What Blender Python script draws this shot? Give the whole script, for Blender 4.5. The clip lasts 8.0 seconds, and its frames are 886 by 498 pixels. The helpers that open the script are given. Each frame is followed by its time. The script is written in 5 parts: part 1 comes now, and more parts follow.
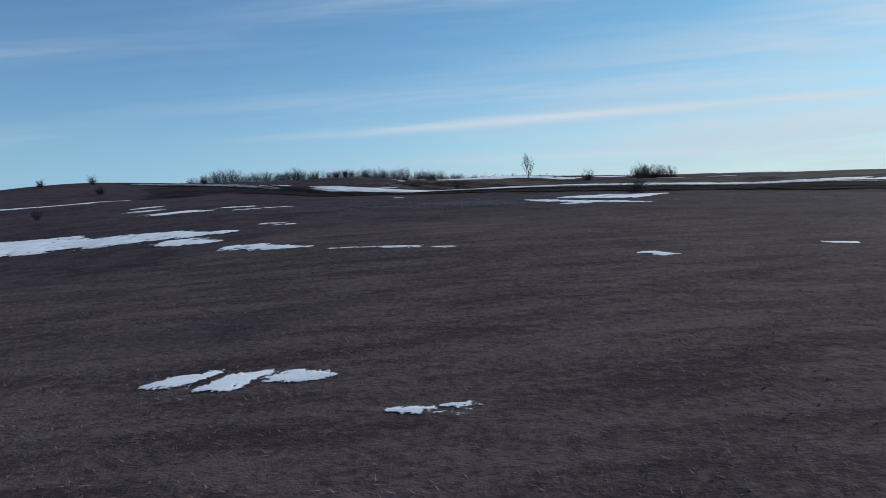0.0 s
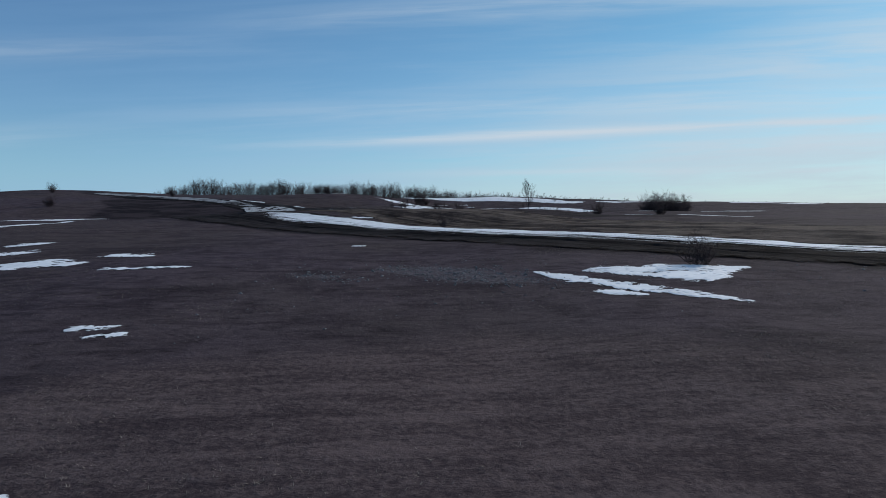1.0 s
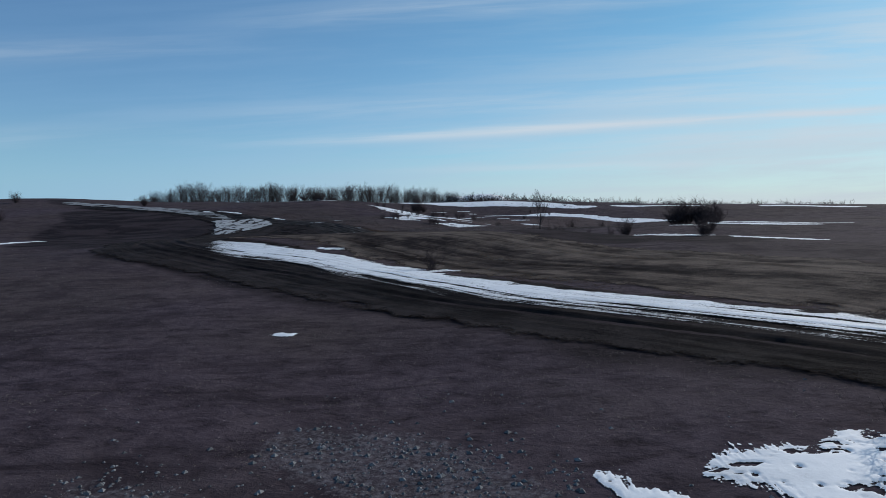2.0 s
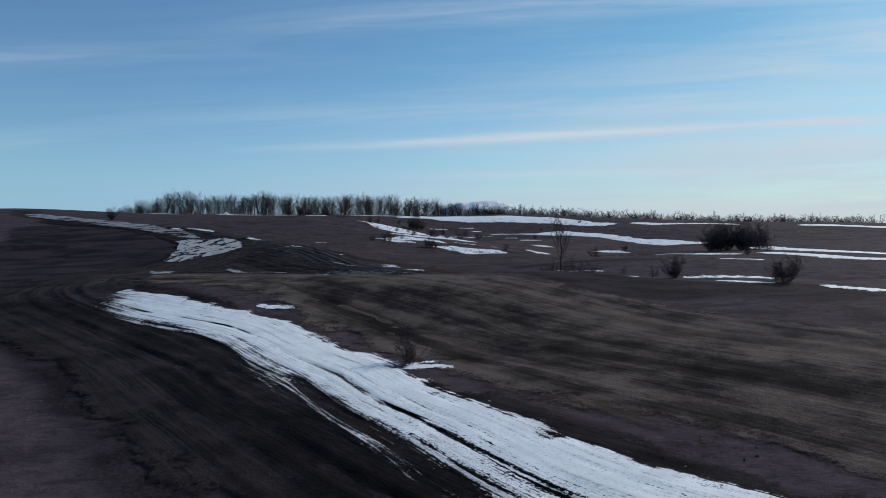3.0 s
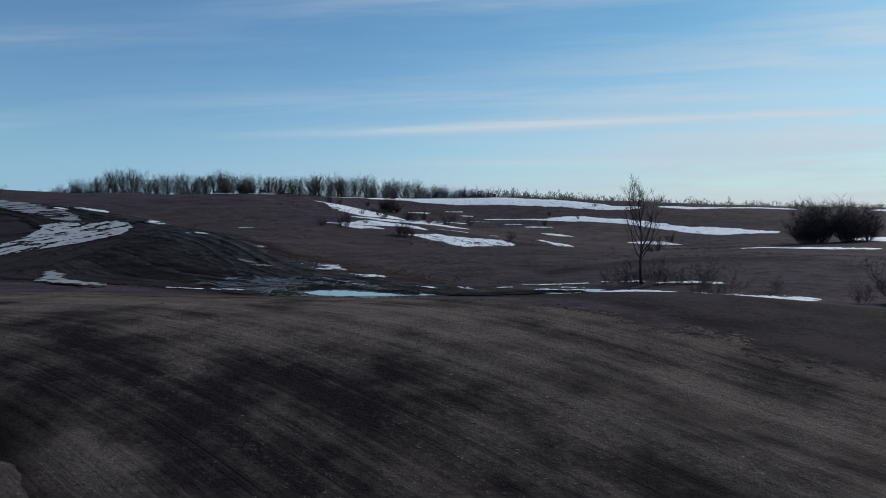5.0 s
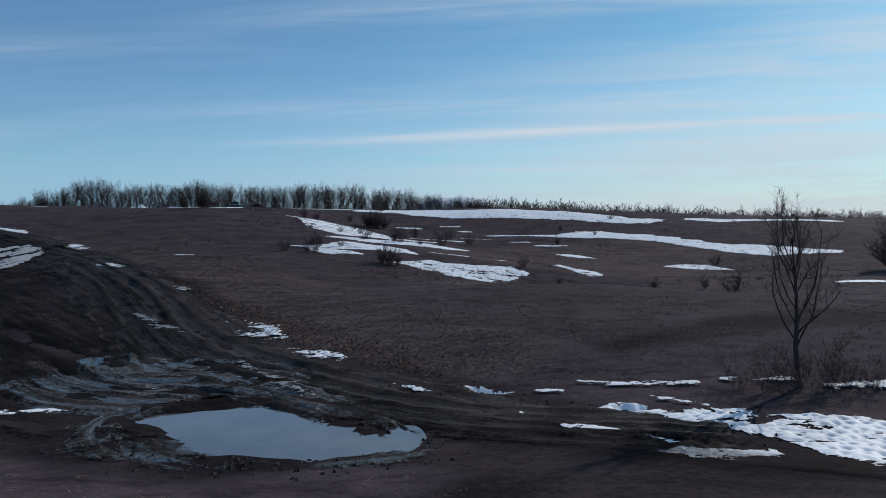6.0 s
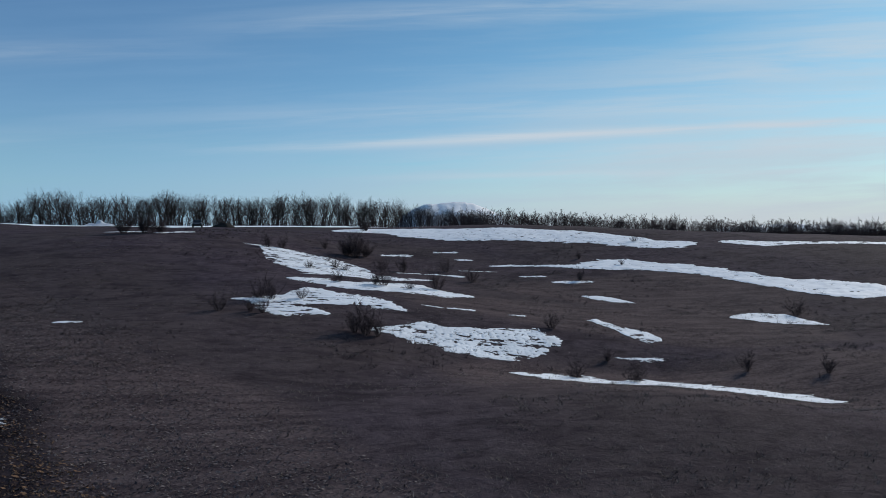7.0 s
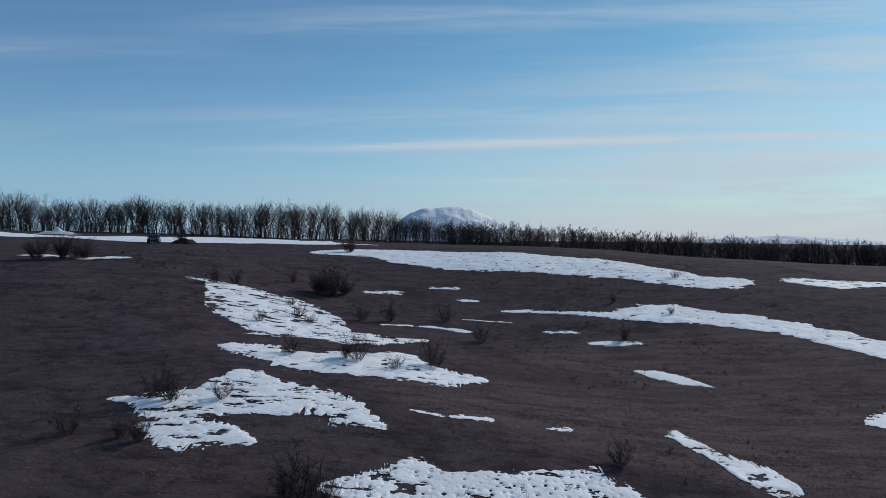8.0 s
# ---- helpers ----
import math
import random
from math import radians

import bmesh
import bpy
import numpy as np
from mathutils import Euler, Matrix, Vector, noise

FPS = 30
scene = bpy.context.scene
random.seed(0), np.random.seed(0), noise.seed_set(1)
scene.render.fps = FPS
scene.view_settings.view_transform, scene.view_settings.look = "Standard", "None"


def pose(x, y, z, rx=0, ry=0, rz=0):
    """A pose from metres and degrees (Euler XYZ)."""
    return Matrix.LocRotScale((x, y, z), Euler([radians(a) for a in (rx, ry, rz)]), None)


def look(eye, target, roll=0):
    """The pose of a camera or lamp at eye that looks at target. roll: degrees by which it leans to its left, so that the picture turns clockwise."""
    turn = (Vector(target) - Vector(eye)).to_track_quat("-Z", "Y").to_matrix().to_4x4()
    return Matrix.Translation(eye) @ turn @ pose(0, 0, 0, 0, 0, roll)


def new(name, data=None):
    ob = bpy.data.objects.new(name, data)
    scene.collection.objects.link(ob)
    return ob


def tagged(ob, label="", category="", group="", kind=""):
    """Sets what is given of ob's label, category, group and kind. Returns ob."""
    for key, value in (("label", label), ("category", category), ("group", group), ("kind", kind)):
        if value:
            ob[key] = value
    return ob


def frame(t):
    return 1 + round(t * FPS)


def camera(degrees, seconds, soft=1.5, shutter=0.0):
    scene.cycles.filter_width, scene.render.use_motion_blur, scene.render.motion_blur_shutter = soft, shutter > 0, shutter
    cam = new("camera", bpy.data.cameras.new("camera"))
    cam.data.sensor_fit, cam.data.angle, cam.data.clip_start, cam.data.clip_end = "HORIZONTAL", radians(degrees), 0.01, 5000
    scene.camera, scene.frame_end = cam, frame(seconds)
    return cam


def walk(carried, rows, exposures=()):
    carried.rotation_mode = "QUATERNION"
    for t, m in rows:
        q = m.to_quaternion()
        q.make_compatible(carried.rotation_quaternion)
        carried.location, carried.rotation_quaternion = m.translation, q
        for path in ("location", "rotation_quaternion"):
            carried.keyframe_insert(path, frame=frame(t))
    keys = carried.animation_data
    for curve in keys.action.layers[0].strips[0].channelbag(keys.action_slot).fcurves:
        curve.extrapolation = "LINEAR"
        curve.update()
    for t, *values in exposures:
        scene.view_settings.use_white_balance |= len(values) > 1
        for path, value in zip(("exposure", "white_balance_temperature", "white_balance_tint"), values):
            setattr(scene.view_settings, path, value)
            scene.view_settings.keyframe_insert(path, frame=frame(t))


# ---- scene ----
cam = camera(72.0, 8.0, soft=0.6)
PATH = [
    (0, (-0.398, 0.954, 1.642), (-0.33, 2.95, 1.54), -2.0),
    (0.5, (0.488, 8.13, 3.119), (0.576, 10.127, 3.047), -1.2),
    (1, (1.339, 15.299, 4.573), (1.431, 17.296, 4.511), -0.2),
    (1.5, (2.191, 22.698, 6.238), (2.281, 24.695, 6.169), -0.2),
    (1.7, (2.564, 25.735, 6.877), (2.652, 27.732, 6.802), -0.7),
    (2.8, (4.515, 42.845, 10.19), (4.576, 44.843, 10.127), -0.6),
    (3, (4.706, 45.887, 10.561), (4.77, 47.885, 10.506), -0.4),
    (3.5, (4.902, 53.322, 10.584), (4.982, 55.319, 10.523), -0.9),
    (4, (5.19, 60.548, 10.205), (5.287, 62.544, 10.145), -0.8),
    (4.2, (5.316, 63.417, 10.03), (5.413, 65.414, 9.969), -0.7),
    (5.3, (6.386, 78.52, 9.86), (6.507, 80.514, 9.761), 0.1),
    (5.5, (6.566, 81.373, 10.099), (6.689, 83.367, 10.023), -0.3),
    (6, (6.888, 88.683, 11.176), (7.024, 90.677, 11.108), -0.4),
    (6.5, (7.206, 96.29, 12.538), (7.357, 98.284, 12.484), -0.5),
    (7, (7.444, 103.984, 13.96), (7.613, 105.976, 13.908), -0.7),
    (7.5, (7.894, 111.843, 15.333), (8.07, 113.835, 15.286), -0.1),
    (8, (8.446, 119.454, 16.746), (8.627, 121.445, 16.708), 0.5),
]
walk(cam, [(t, look(eye, target, roll)) for t, eye, target, roll in PATH],
     exposures=[(0.0, 0.08), (0.7, 0.0), (1.5, 0.03), (3.5, -0.02), (4.2, -0.06), (5.9, 0.03), (6.7, -0.02), (8.0, -0.11)])

# ---------------------------------------------------------------- sky and sun
SUN_AZ, SUN_EL = 52.0, 27.0          # degrees right of +y, degrees up
world = bpy.data.worlds.new("sky")
scene.world = world
world.use_nodes = True


def build_sky():
    nt = world.node_tree
    nt.nodes.clear()
    N, L = nt.nodes.new, nt.links.new

    def math_node(op, a, b=None, c=None):
        n = N("ShaderNodeMath")
        n.operation = op
        for k, v in enumerate((a, b, c)):
            if v is None:
                continue
            if isinstance(v, (int, float)):
                n.inputs[k].default_value = v
            else:
                L(v, n.inputs[k])
        return n.outputs[0]

    out, bg = N("ShaderNodeOutputWorld"), N("ShaderNodeBackground")
    sky = N("ShaderNodeTexSky")
    sky.sky_type, sky.sun_disc = "NISHITA", False
    sky.sun_elevation, sky.sun_rotation = radians(SUN_EL), radians(SUN_AZ)
    sky.air_density, sky.dust_density, sky.ozone_density = 1.0, 0.15, 2.6
    geo = N("ShaderNodeTexCoord")
    sep = N("ShaderNodeSeparateXYZ")
    L(geo.outputs["Generated"], sep.inputs[0])
    x, y, z = sep.outputs
    ahead = math_node("MAXIMUM", math_node("ABSOLUTE", y), 0.25)
    az = math_node("DIVIDE", x, ahead)
    el = math_node("DIVIDE", z, ahead)
    def ramp(v, lo, hi):
        n = N("ShaderNodeMapRange")
        n.interpolation_type = "SMOOTHSTEP"
        n.inputs["From Min"].default_value, n.inputs["From Max"].default_value = lo, hi
        L(v, n.inputs["Value"])
        return n.outputs["Result"]

    def wisps(su, sv, detail, rough, seed):
        co = N("ShaderNodeCombineXYZ")
        L(math_node("MULTIPLY", az, su), co.inputs[0])
        L(math_node("MULTIPLY", math_node("MULTIPLY_ADD", az, -0.05, el), sv), co.inputs[1])
        co.inputs[2].default_value = seed
        n = N("ShaderNodeTexNoise")
        for key, v in (("Scale", 1.0), ("Detail", detail), ("Roughness", rough), ("Distortion", 0.35)):
            n.inputs[key].default_value = v
        L(co.outputs[0], n.inputs["Vector"])
        return n.outputs["Fac"]

    broad, fine = wisps(1.4, 9.0, 5, 0.6, 3.1), wisps(2.6, 42.0, 6, 0.62, 8.4)
    side, low = ramp(az, -0.75, 0.6), ramp(el, 0.42, 0.02)
    fibre = math_node("ADD", math_node("MULTIPLY", broad, 0.6), math_node("MULTIPLY", fine, 0.4))
    veil = math_node("MULTIPLY", ramp(fibre, 0.40, 0.64), math_node("MULTIPLY", math_node("MULTIPLY_ADD", side, 0.50, 0.14), math_node("MULTIPLY_ADD", low, 0.7, 0.3)))
    bank = math_node("MULTIPLY", ramp(el, 0.17, -0.01), math_node("MULTIPLY_ADD", side, 0.18, 0.78))
    streaks = None
    # cirrus streaks: height ahead, rise to the right, thickness, where it fades in, strength
    for height, rise, thick, lo, hi, strength in ((0.149, 0.046, 0.0070, -0.40, 0.15, 0.85), (0.117, 0.034, 0.024, -0.15, 0.55, 0.42), (0.092, 0.012, 0.0055, -0.15, 0.35, 0.46), (0.195, 0.022, 0.013, -0.75, 0.45, 0.38), (0.207, 0.034, 0.010, 0.1, 0.6, 0.38), (0.232, 0.052, 0.016, 0.15, 0.75, 0.42),
                                                  (0.262, 0.055, 0.020, 0.2, 0.8, 0.30), (0.352, 0.070, 0.016, -0.45, 0.1, 0.32), (0.305, 0.030, 0.014, -0.1, -0.6, 0.20), (0.30, 0.05, 0.040, 0.45, 0.85, 0.42), (0.160, 0.015, 0.016, 0.1, -0.7, 0.16), (0.125, 0.030, 0.010, -0.3, 0.5, 0.20)):
        off = math_node("DIVIDE", math_node("SUBTRACT", el, math_node("MULTIPLY_ADD", az, rise, height)), thick)
        body = math_node("EXPONENT", math_node("MULTIPLY", math_node("MULTIPLY", off, off), -0.7))
        body = math_node("MULTIPLY", body, math_node("MULTIPLY", ramp(az, lo, hi) if lo < hi else math_node("SUBTRACT", 1.0, ramp(az, hi, lo)), math_node("MULTIPLY_ADD", ramp(fine, 0.30, 0.66), 0.75, 0.25)))
        streaks = math_node("MULTIPLY", body, strength) if streaks is None else math_node("MULTIPLY_ADD", body, strength, streaks)
    mix, haze = N("ShaderNodeMix"), N("ShaderNodeMix")
    mix.data_type = haze.data_type = "RGBA"
    L(veil, mix.inputs["Factor"])
    glow = math_node("MULTIPLY", ramp(el, 0.34, 0.04), math_node("MULTIPLY", math_node("MULTIPLY", side, side), 0.62))
    L(math_node("MINIMUM", math_node("MAXIMUM", bank, glow), 0.93), haze.inputs["Factor"])
    clear = N("ShaderNodeMix")
    clear.data_type, clear.blend_type = "RGBA", "MULTIPLY"
    clear.inputs["Factor"].default_value = 1.0
    L(sky.outputs[0], clear.inputs["A"])
    tint = N("ShaderNodeMix")
    tint.data_type = "RGBA"
    L(side, tint.inputs["Factor"])
    tint.inputs["A"].default_value, tint.inputs["B"].default_value = (0.74, 0.97, 1.10, 1), (0.60, 0.91, 0.93, 1)
    L(tint.outputs["Result"], clear.inputs["B"])
    L(clear.outputs["Result"], mix.inputs["A"])
    for node, socket, left, right in ((mix, "B", (2.7, 4.6, 7.2, 1), (4.4, 5.6, 6.7, 1)), (haze, "B", (2.35, 4.4, 7.0, 1), (5.5, 5.95, 6.75, 1))):
        white = N("ShaderNodeMix")
        white.data_type = "RGBA"
        L(side, white.inputs["Factor"])
        white.inputs["A"].default_value, white.inputs["B"].default_value = left, right
        L(white.outputs["Result"], node.inputs[socket])
    L(mix.outputs["Result"], haze.inputs["A"])
    cirrus = N("ShaderNodeMix")
    cirrus.data_type = "RGBA"
    L(math_node("MINIMUM", streaks, 0.9), cirrus.inputs["Factor"])
    L(haze.outputs["Result"], cirrus.inputs["A"])
    cirrus.inputs["B"].default_value = (5.8, 6.6, 7.4, 1)
    L(cirrus.outputs["Result"], bg.inputs["Color"])
    bg.inputs["Strength"].default_value = 0.10
    L(bg.outputs[0], out.inputs[0])


build_sky()
sun = new("sun", bpy.data.lights.new("sun", "SUN"))
sun.data.energy, sun.data.angle, sun.data.color = 3.0, radians(0.6), (1.0, 0.94, 0.86)
sun_way = Vector((math.sin(radians(SUN_AZ)) * math.cos(radians(SUN_EL)), math.cos(radians(SUN_AZ)) * math.cos(radians(SUN_EL)), math.sin(radians(SUN_EL))))
sun.matrix_world = look(sun_way * 500, (0, 0, 0))
scene.view_settings.exposure = 0.0


# ---------------------------------------------------------------- materials
class Nodes:
    """A new node material with short calls for its nodes."""

    def __init__(self, name):
        self.m = bpy.data.materials.new(name)
        self.m.use_nodes = True
        self.t = self.m.node_tree
        self.t.nodes.clear()
        self.out = self.t.nodes.new("ShaderNodeOutputMaterial")
        self.b = self.t.nodes.new("ShaderNodeBsdfPrincipled")
        self.t.links.new(self.b.outputs[0], self.out.inputs[0])
        self.co = self.t.nodes.new("ShaderNodeTexCoord")

    def put(self, value, socket):
        if hasattr(value, "is_linked"):
            self.t.links.new(value, socket)
        else:
            socket.default_value = value

    def at(self, source="Object", scale=(1, 1, 1), turn=0.0):
        n = self.t.nodes.new("ShaderNodeMapping")
        n.inputs["Scale"].default_value = scale
        n.inputs["Rotation"].default_value = (0, 0, turn)
        self.t.links.new(self.co.outputs[source], n.inputs[0])
        return n.outputs[0]

    def noise(self, co, scale, detail=4, rough=0.55, warp=0.0):
        n = self.t.nodes.new("ShaderNodeTexNoise")
        self.t.links.new(co, n.inputs["Vector"])
        for key, v in (("Scale", scale), ("Detail", detail), ("Roughness", rough), ("Distortion", warp)):
            n.inputs[key].default_value = v
        return n.outputs["Fac"]

    def cells(self, co, scale):
        n = self.t.nodes.new("ShaderNodeTexVoronoi")
        self.t.links.new(co, n.inputs["Vector"])
        n.inputs["Scale"].default_value = scale
        return n.outputs["Distance"]

    def rng(self, v, lo, hi, a=0.0, b=1.0):
        n = self.t.nodes.new("ShaderNodeMapRange")
        n.interpolation_type = "SMOOTHSTEP"
        for key, w in (("From Min", lo), ("From Max", hi), ("To Min", a), ("To Max", b)):
            n.inputs[key].default_value = w
        self.put(v, n.inputs["Value"])
        return n.outputs["Result"]

    def calc(self, op, a, b=0.0):
        n = self.t.nodes.new("ShaderNodeMath")
        n.operation = op
        self.put(a, n.inputs[0])
        self.put(b, n.inputs[1])
        return n.outputs[0]

    def mix(self, f, a, b, kind="MIX"):
        n = self.t.nodes.new("ShaderNodeMix")
        n.data_type, n.blend_type = "RGBA", kind
        self.put(f, n.inputs["Factor"])
        for v, key in ((a, "A"), (b, "B")):
            self.put((*v, 1) if isinstance(v, tuple) else v, n.inputs[key])
        return n.outputs["Result"]

    def attr(self, name):
        n = self.t.nodes.new("ShaderNodeAttribute")
        n.attribute_name = name
        return n.outputs["Fac"]

    def island(self):
        return self.t.nodes.new("ShaderNodeNewGeometry").outputs["Random Per Island"]

    def each(self):
        return self.t.nodes.new("ShaderNodeObjectInfo").outputs["Random"]

    def bump(self, height, strength, distance):
        n = self.t.nodes.new("ShaderNodeBump")
        n.inputs["Strength"].default_value, n.inputs["Distance"].default_value = strength, distance
        self.put(height, n.inputs["Height"])
        self.t.links.new(n.outputs[0], self.b.inputs["Normal"])

    def done(self, color, rough=0.9, spec=0.2, metal=0.0):
        self.put((*color, 1) if isinstance(color, tuple) else color, self.b.inputs["Base Color"])
        self.put(rough, self.b.inputs["Roughness"])
        self.put(spec, self.b.inputs["Specular IOR Level"])
        self.put(metal, self.b.inputs["Metallic"])
        return self.m


def ground_material():
    k = Nodes("winter_pasture")
    co = k.at()
    big, mid, clump, fine = k.noise(co, 0.045, 4, 0.6), k.noise(co, 0.42, 6, 0.68), k.noise(k.at(scale=(0.8, 1.2, 1), turn=0.7), 1.5, 5, 0.72, 0.3), k.noise(co, 6.0, 6, 0.76)
    grit = k.noise(k.at(scale=(0.6, 1.3, 1), turn=0.4), 15.0, 4, 0.7)
    lay = k.noise(k.at(scale=(0.35, 1.5, 1), turn=0.15), 0.8, 6, 0.68, 0.4)
    worn = k.noise(k.at(scale=(1, 1.8, 1), turn=-0.5), 0.16, 5, 0.62, 0.6)
    turf = k.mix(k.rng(clump, 0.30, 0.68), (0.0412, 0.0312, 0.0400), (0.0787, 0.0596, 0.0726))
    turf = k.mix(k.calc("MULTIPLY", k.rng(mid, 0.46, 0.66), 0.55), turf, (0.0931, 0.0706, 0.0816))
    turf = k.mix(k.rng(big, 0.35, 0.65), turf, k.mix(0.5, turf, (0.0691, 0.0550, 0.0479)))
    turf = k.mix(k.calc("MULTIPLY", k.rng(lay, 0.52, 0.66), 0.7), turf, (0.0288, 0.0211, 0.0255))
    turf = k.mix(k.calc("MULTIPLY", k.rng(worn, 0.53, 0.66), 0.6), turf, (0.0269, 0.0197, 0.0240))
    turf = k.mix(k.calc("MULTIPLY", k.rng(mid, 0.47, 0.34), 0.60), turf, (0.0307, 0.0224, 0.0281))
    turf = k.mix(k.calc("MULTIPLY", k.rng(clump, 0.44, 0.28), 0.75), turf, (0.0230, 0.0170, 0.0204))
    turf = k.mix(k.calc("MULTIPLY", k.rng(fine, 0.56, 0.70), k.rng(clump, 0.45, 0.66, 0.05, 0.60)), turf, (0.1919, 0.1485, 0.1530))
    turf = k.mix(k.calc("MULTIPLY", k.rng(grit, 0.66, 0.73), k.rng(clump, 0.42, 0.58, 0.0, 1.0)), turf, (0.3838, 0.3163, 0.3162))
    straw = k.mix(k.rng(k.calc("ADD", k.calc("MULTIPLY", fine, 0.5), k.calc("MULTIPLY", lay, 0.5)), 0.4, 0.6), (0.0499, 0.0367, 0.0398), (0.1170, 0.0880, 0.0877))
    straw = k.mix(k.calc("MULTIPLY", k.rng(grit, 0.66, 0.74), 0.8), straw, (0.3166, 0.2521, 0.2448))
    edge = k.calc("ADD", k.calc("MULTIPLY", mid, 0.6), k.calc("MULTIPLY", fine, 0.4))
    c = k.mix(k.rng(k.calc("ADD", k.attr("straw"), k.calc("MULTIPLY", edge, 0.9)), 0.62, 1.15), turf, straw)
    soil = k.mix(k.rng(k.calc("ADD", k.calc("MULTIPLY", fine, 0.4), k.calc("MULTIPLY", worn, 0.6)), 0.42, 0.60), (0.0144, 0.0112, 0.0138), (0.0442, 0.0339, 0.0382))
    c = k.mix(k.rng(k.calc("ADD", k.attr("mud"), k.calc("MULTIPLY", edge, 0.7)), 0.55, 1.0), c, soil)
    pale = k.mix(k.rng(fine, 0.35, 0.65), (0.0480, 0.0422, 0.0469), (0.1823, 0.1650, 0.1785))
    c = k.mix(k.calc("MULTIPLY", k.rng(k.calc("ADD", k.attr("stone"), k.calc("MULTIPLY", fine, 1.5)), 1.45, 1.95), 0.7), c, pale)
    k.bump(k.calc("ADD", k.calc("MULTIPLY", clump, 0.9), k.calc("ADD", k.calc("MULTIPLY", fine, 0.4), k.calc("MULTIPLY", grit, 0.15))), 0.6, 0.12)
    return k.done(c, 1.0, 0.03)


def track_material(name, dark, light, wet, fade=1.2, straws=0.0, faint=False):
    """Earth worn by wheels: streaks follow the way (u along, v across, in metres); it thins out at its edges."""
    k = Nodes(name)
    co = k.at()
    broad = k.noise(k.at("UV", (0.010, 0.15, 1)), 1.0, 4, 0.55, 0.5)
    streak, thin = k.noise(k.at("UV", (0.022, 0.50, 1)), 1.0, 5, 0.62, 0.3), k.noise(k.at("UV", (0.03, 3.2, 1)), 1.0, 5, 0.68, 0.2)
    fine, mid = k.noise(co, 6.5, 6, 0.76), k.noise(co, 0.35, 5, 0.65)
    s = k.calc("ADD", k.calc("ADD", k.calc("MULTIPLY", broad, 0.30), k.calc("MULTIPLY", streak, 0.22)), k.calc("ADD", k.calc("MULTIPLY", thin, 0.16), k.calc("MULTIPLY", mid, 0.32)))
    c = k.mix(k.rng(s, 0.42, 0.575), dark, light)
    c = k.mix(k.calc("MULTIPLY", k.rng(fine, 0.54, 0.70), k.rng(mid, 0.42, 0.62, 0.05, 0.5)), c, tuple(1.6 * v for v in light))
    c = k.mix(k.calc("MULTIPLY", k.rng(fine, 0.46, 0.33), k.rng(mid, 0.60, 0.40, 0.1, 0.5)), c, tuple(0.6 * v for v in dark))
    if straws:
        grit = k.noise(k.at(scale=(0.7, 1.2, 1), turn=0.5), 13.0, 4, 0.7)
        c = k.mix(k.calc("MULTIPLY", k.rng(grit, 0.62, 0.69), k.rng(mid, 0.38, 0.58, 0.05, 0.8 * straws)), c, (0.300, 0.255, 0.220))
        c = k.mix(k.calc("MULTIPLY", k.rng(grit, 0.40, 0.33), 0.7 * straws), c, tuple(0.5 * v for v in dark))
    wetness = k.calc("MULTIPLY", k.rng(k.calc("ADD", k.calc("MULTIPLY", k.calc("ADD", k.calc("MULTIPLY", k.noise(k.at("UV", (0.30, 3.6, 1)), 1.0, 7, 0.76, 0.5), 0.6), k.calc("MULTIPLY", k.noise(co, 8.0, 6, 0.78), 0.4)), 1.9), k.calc("MULTIPLY", k.attr("hollow"), 0.30)), 0.84, 1.10), wet)
    k.bump(k.calc("MULTIPLY", k.calc("ADD", fine, k.calc("MULTIPLY", thin, 0.8)), k.calc("SUBTRACT", 1.0, k.calc("MULTIPLY", wetness, 0.8))), 0.9, 0.09)
    ragged, reach = (k.calc("ADD", k.calc("MULTIPLY", thin, 0.6), k.calc("MULTIPLY", fine, 0.4)), 3.2) if faint else (k.calc("ADD", k.calc("MULTIPLY", mid, 0.6), k.calc("MULTIPLY", fine, 0.4)), 4.5 * fade)
    k.put(k.rng(k.calc("ADD", k.attr("depth"), k.calc("MULTIPLY", k.calc("SUBTRACT", ragged, 0.5), reach)), 0.0, 1.9 if faint else 0.5 * fade, 0.0, 0.75 if faint else 1.0), k.b.inputs["Alpha"])
    return k.done(c, k.rng(wetness, 0, 1, 1.0, 0.22), k.rng(wetness, 0, 1, 0.02, 0.95))


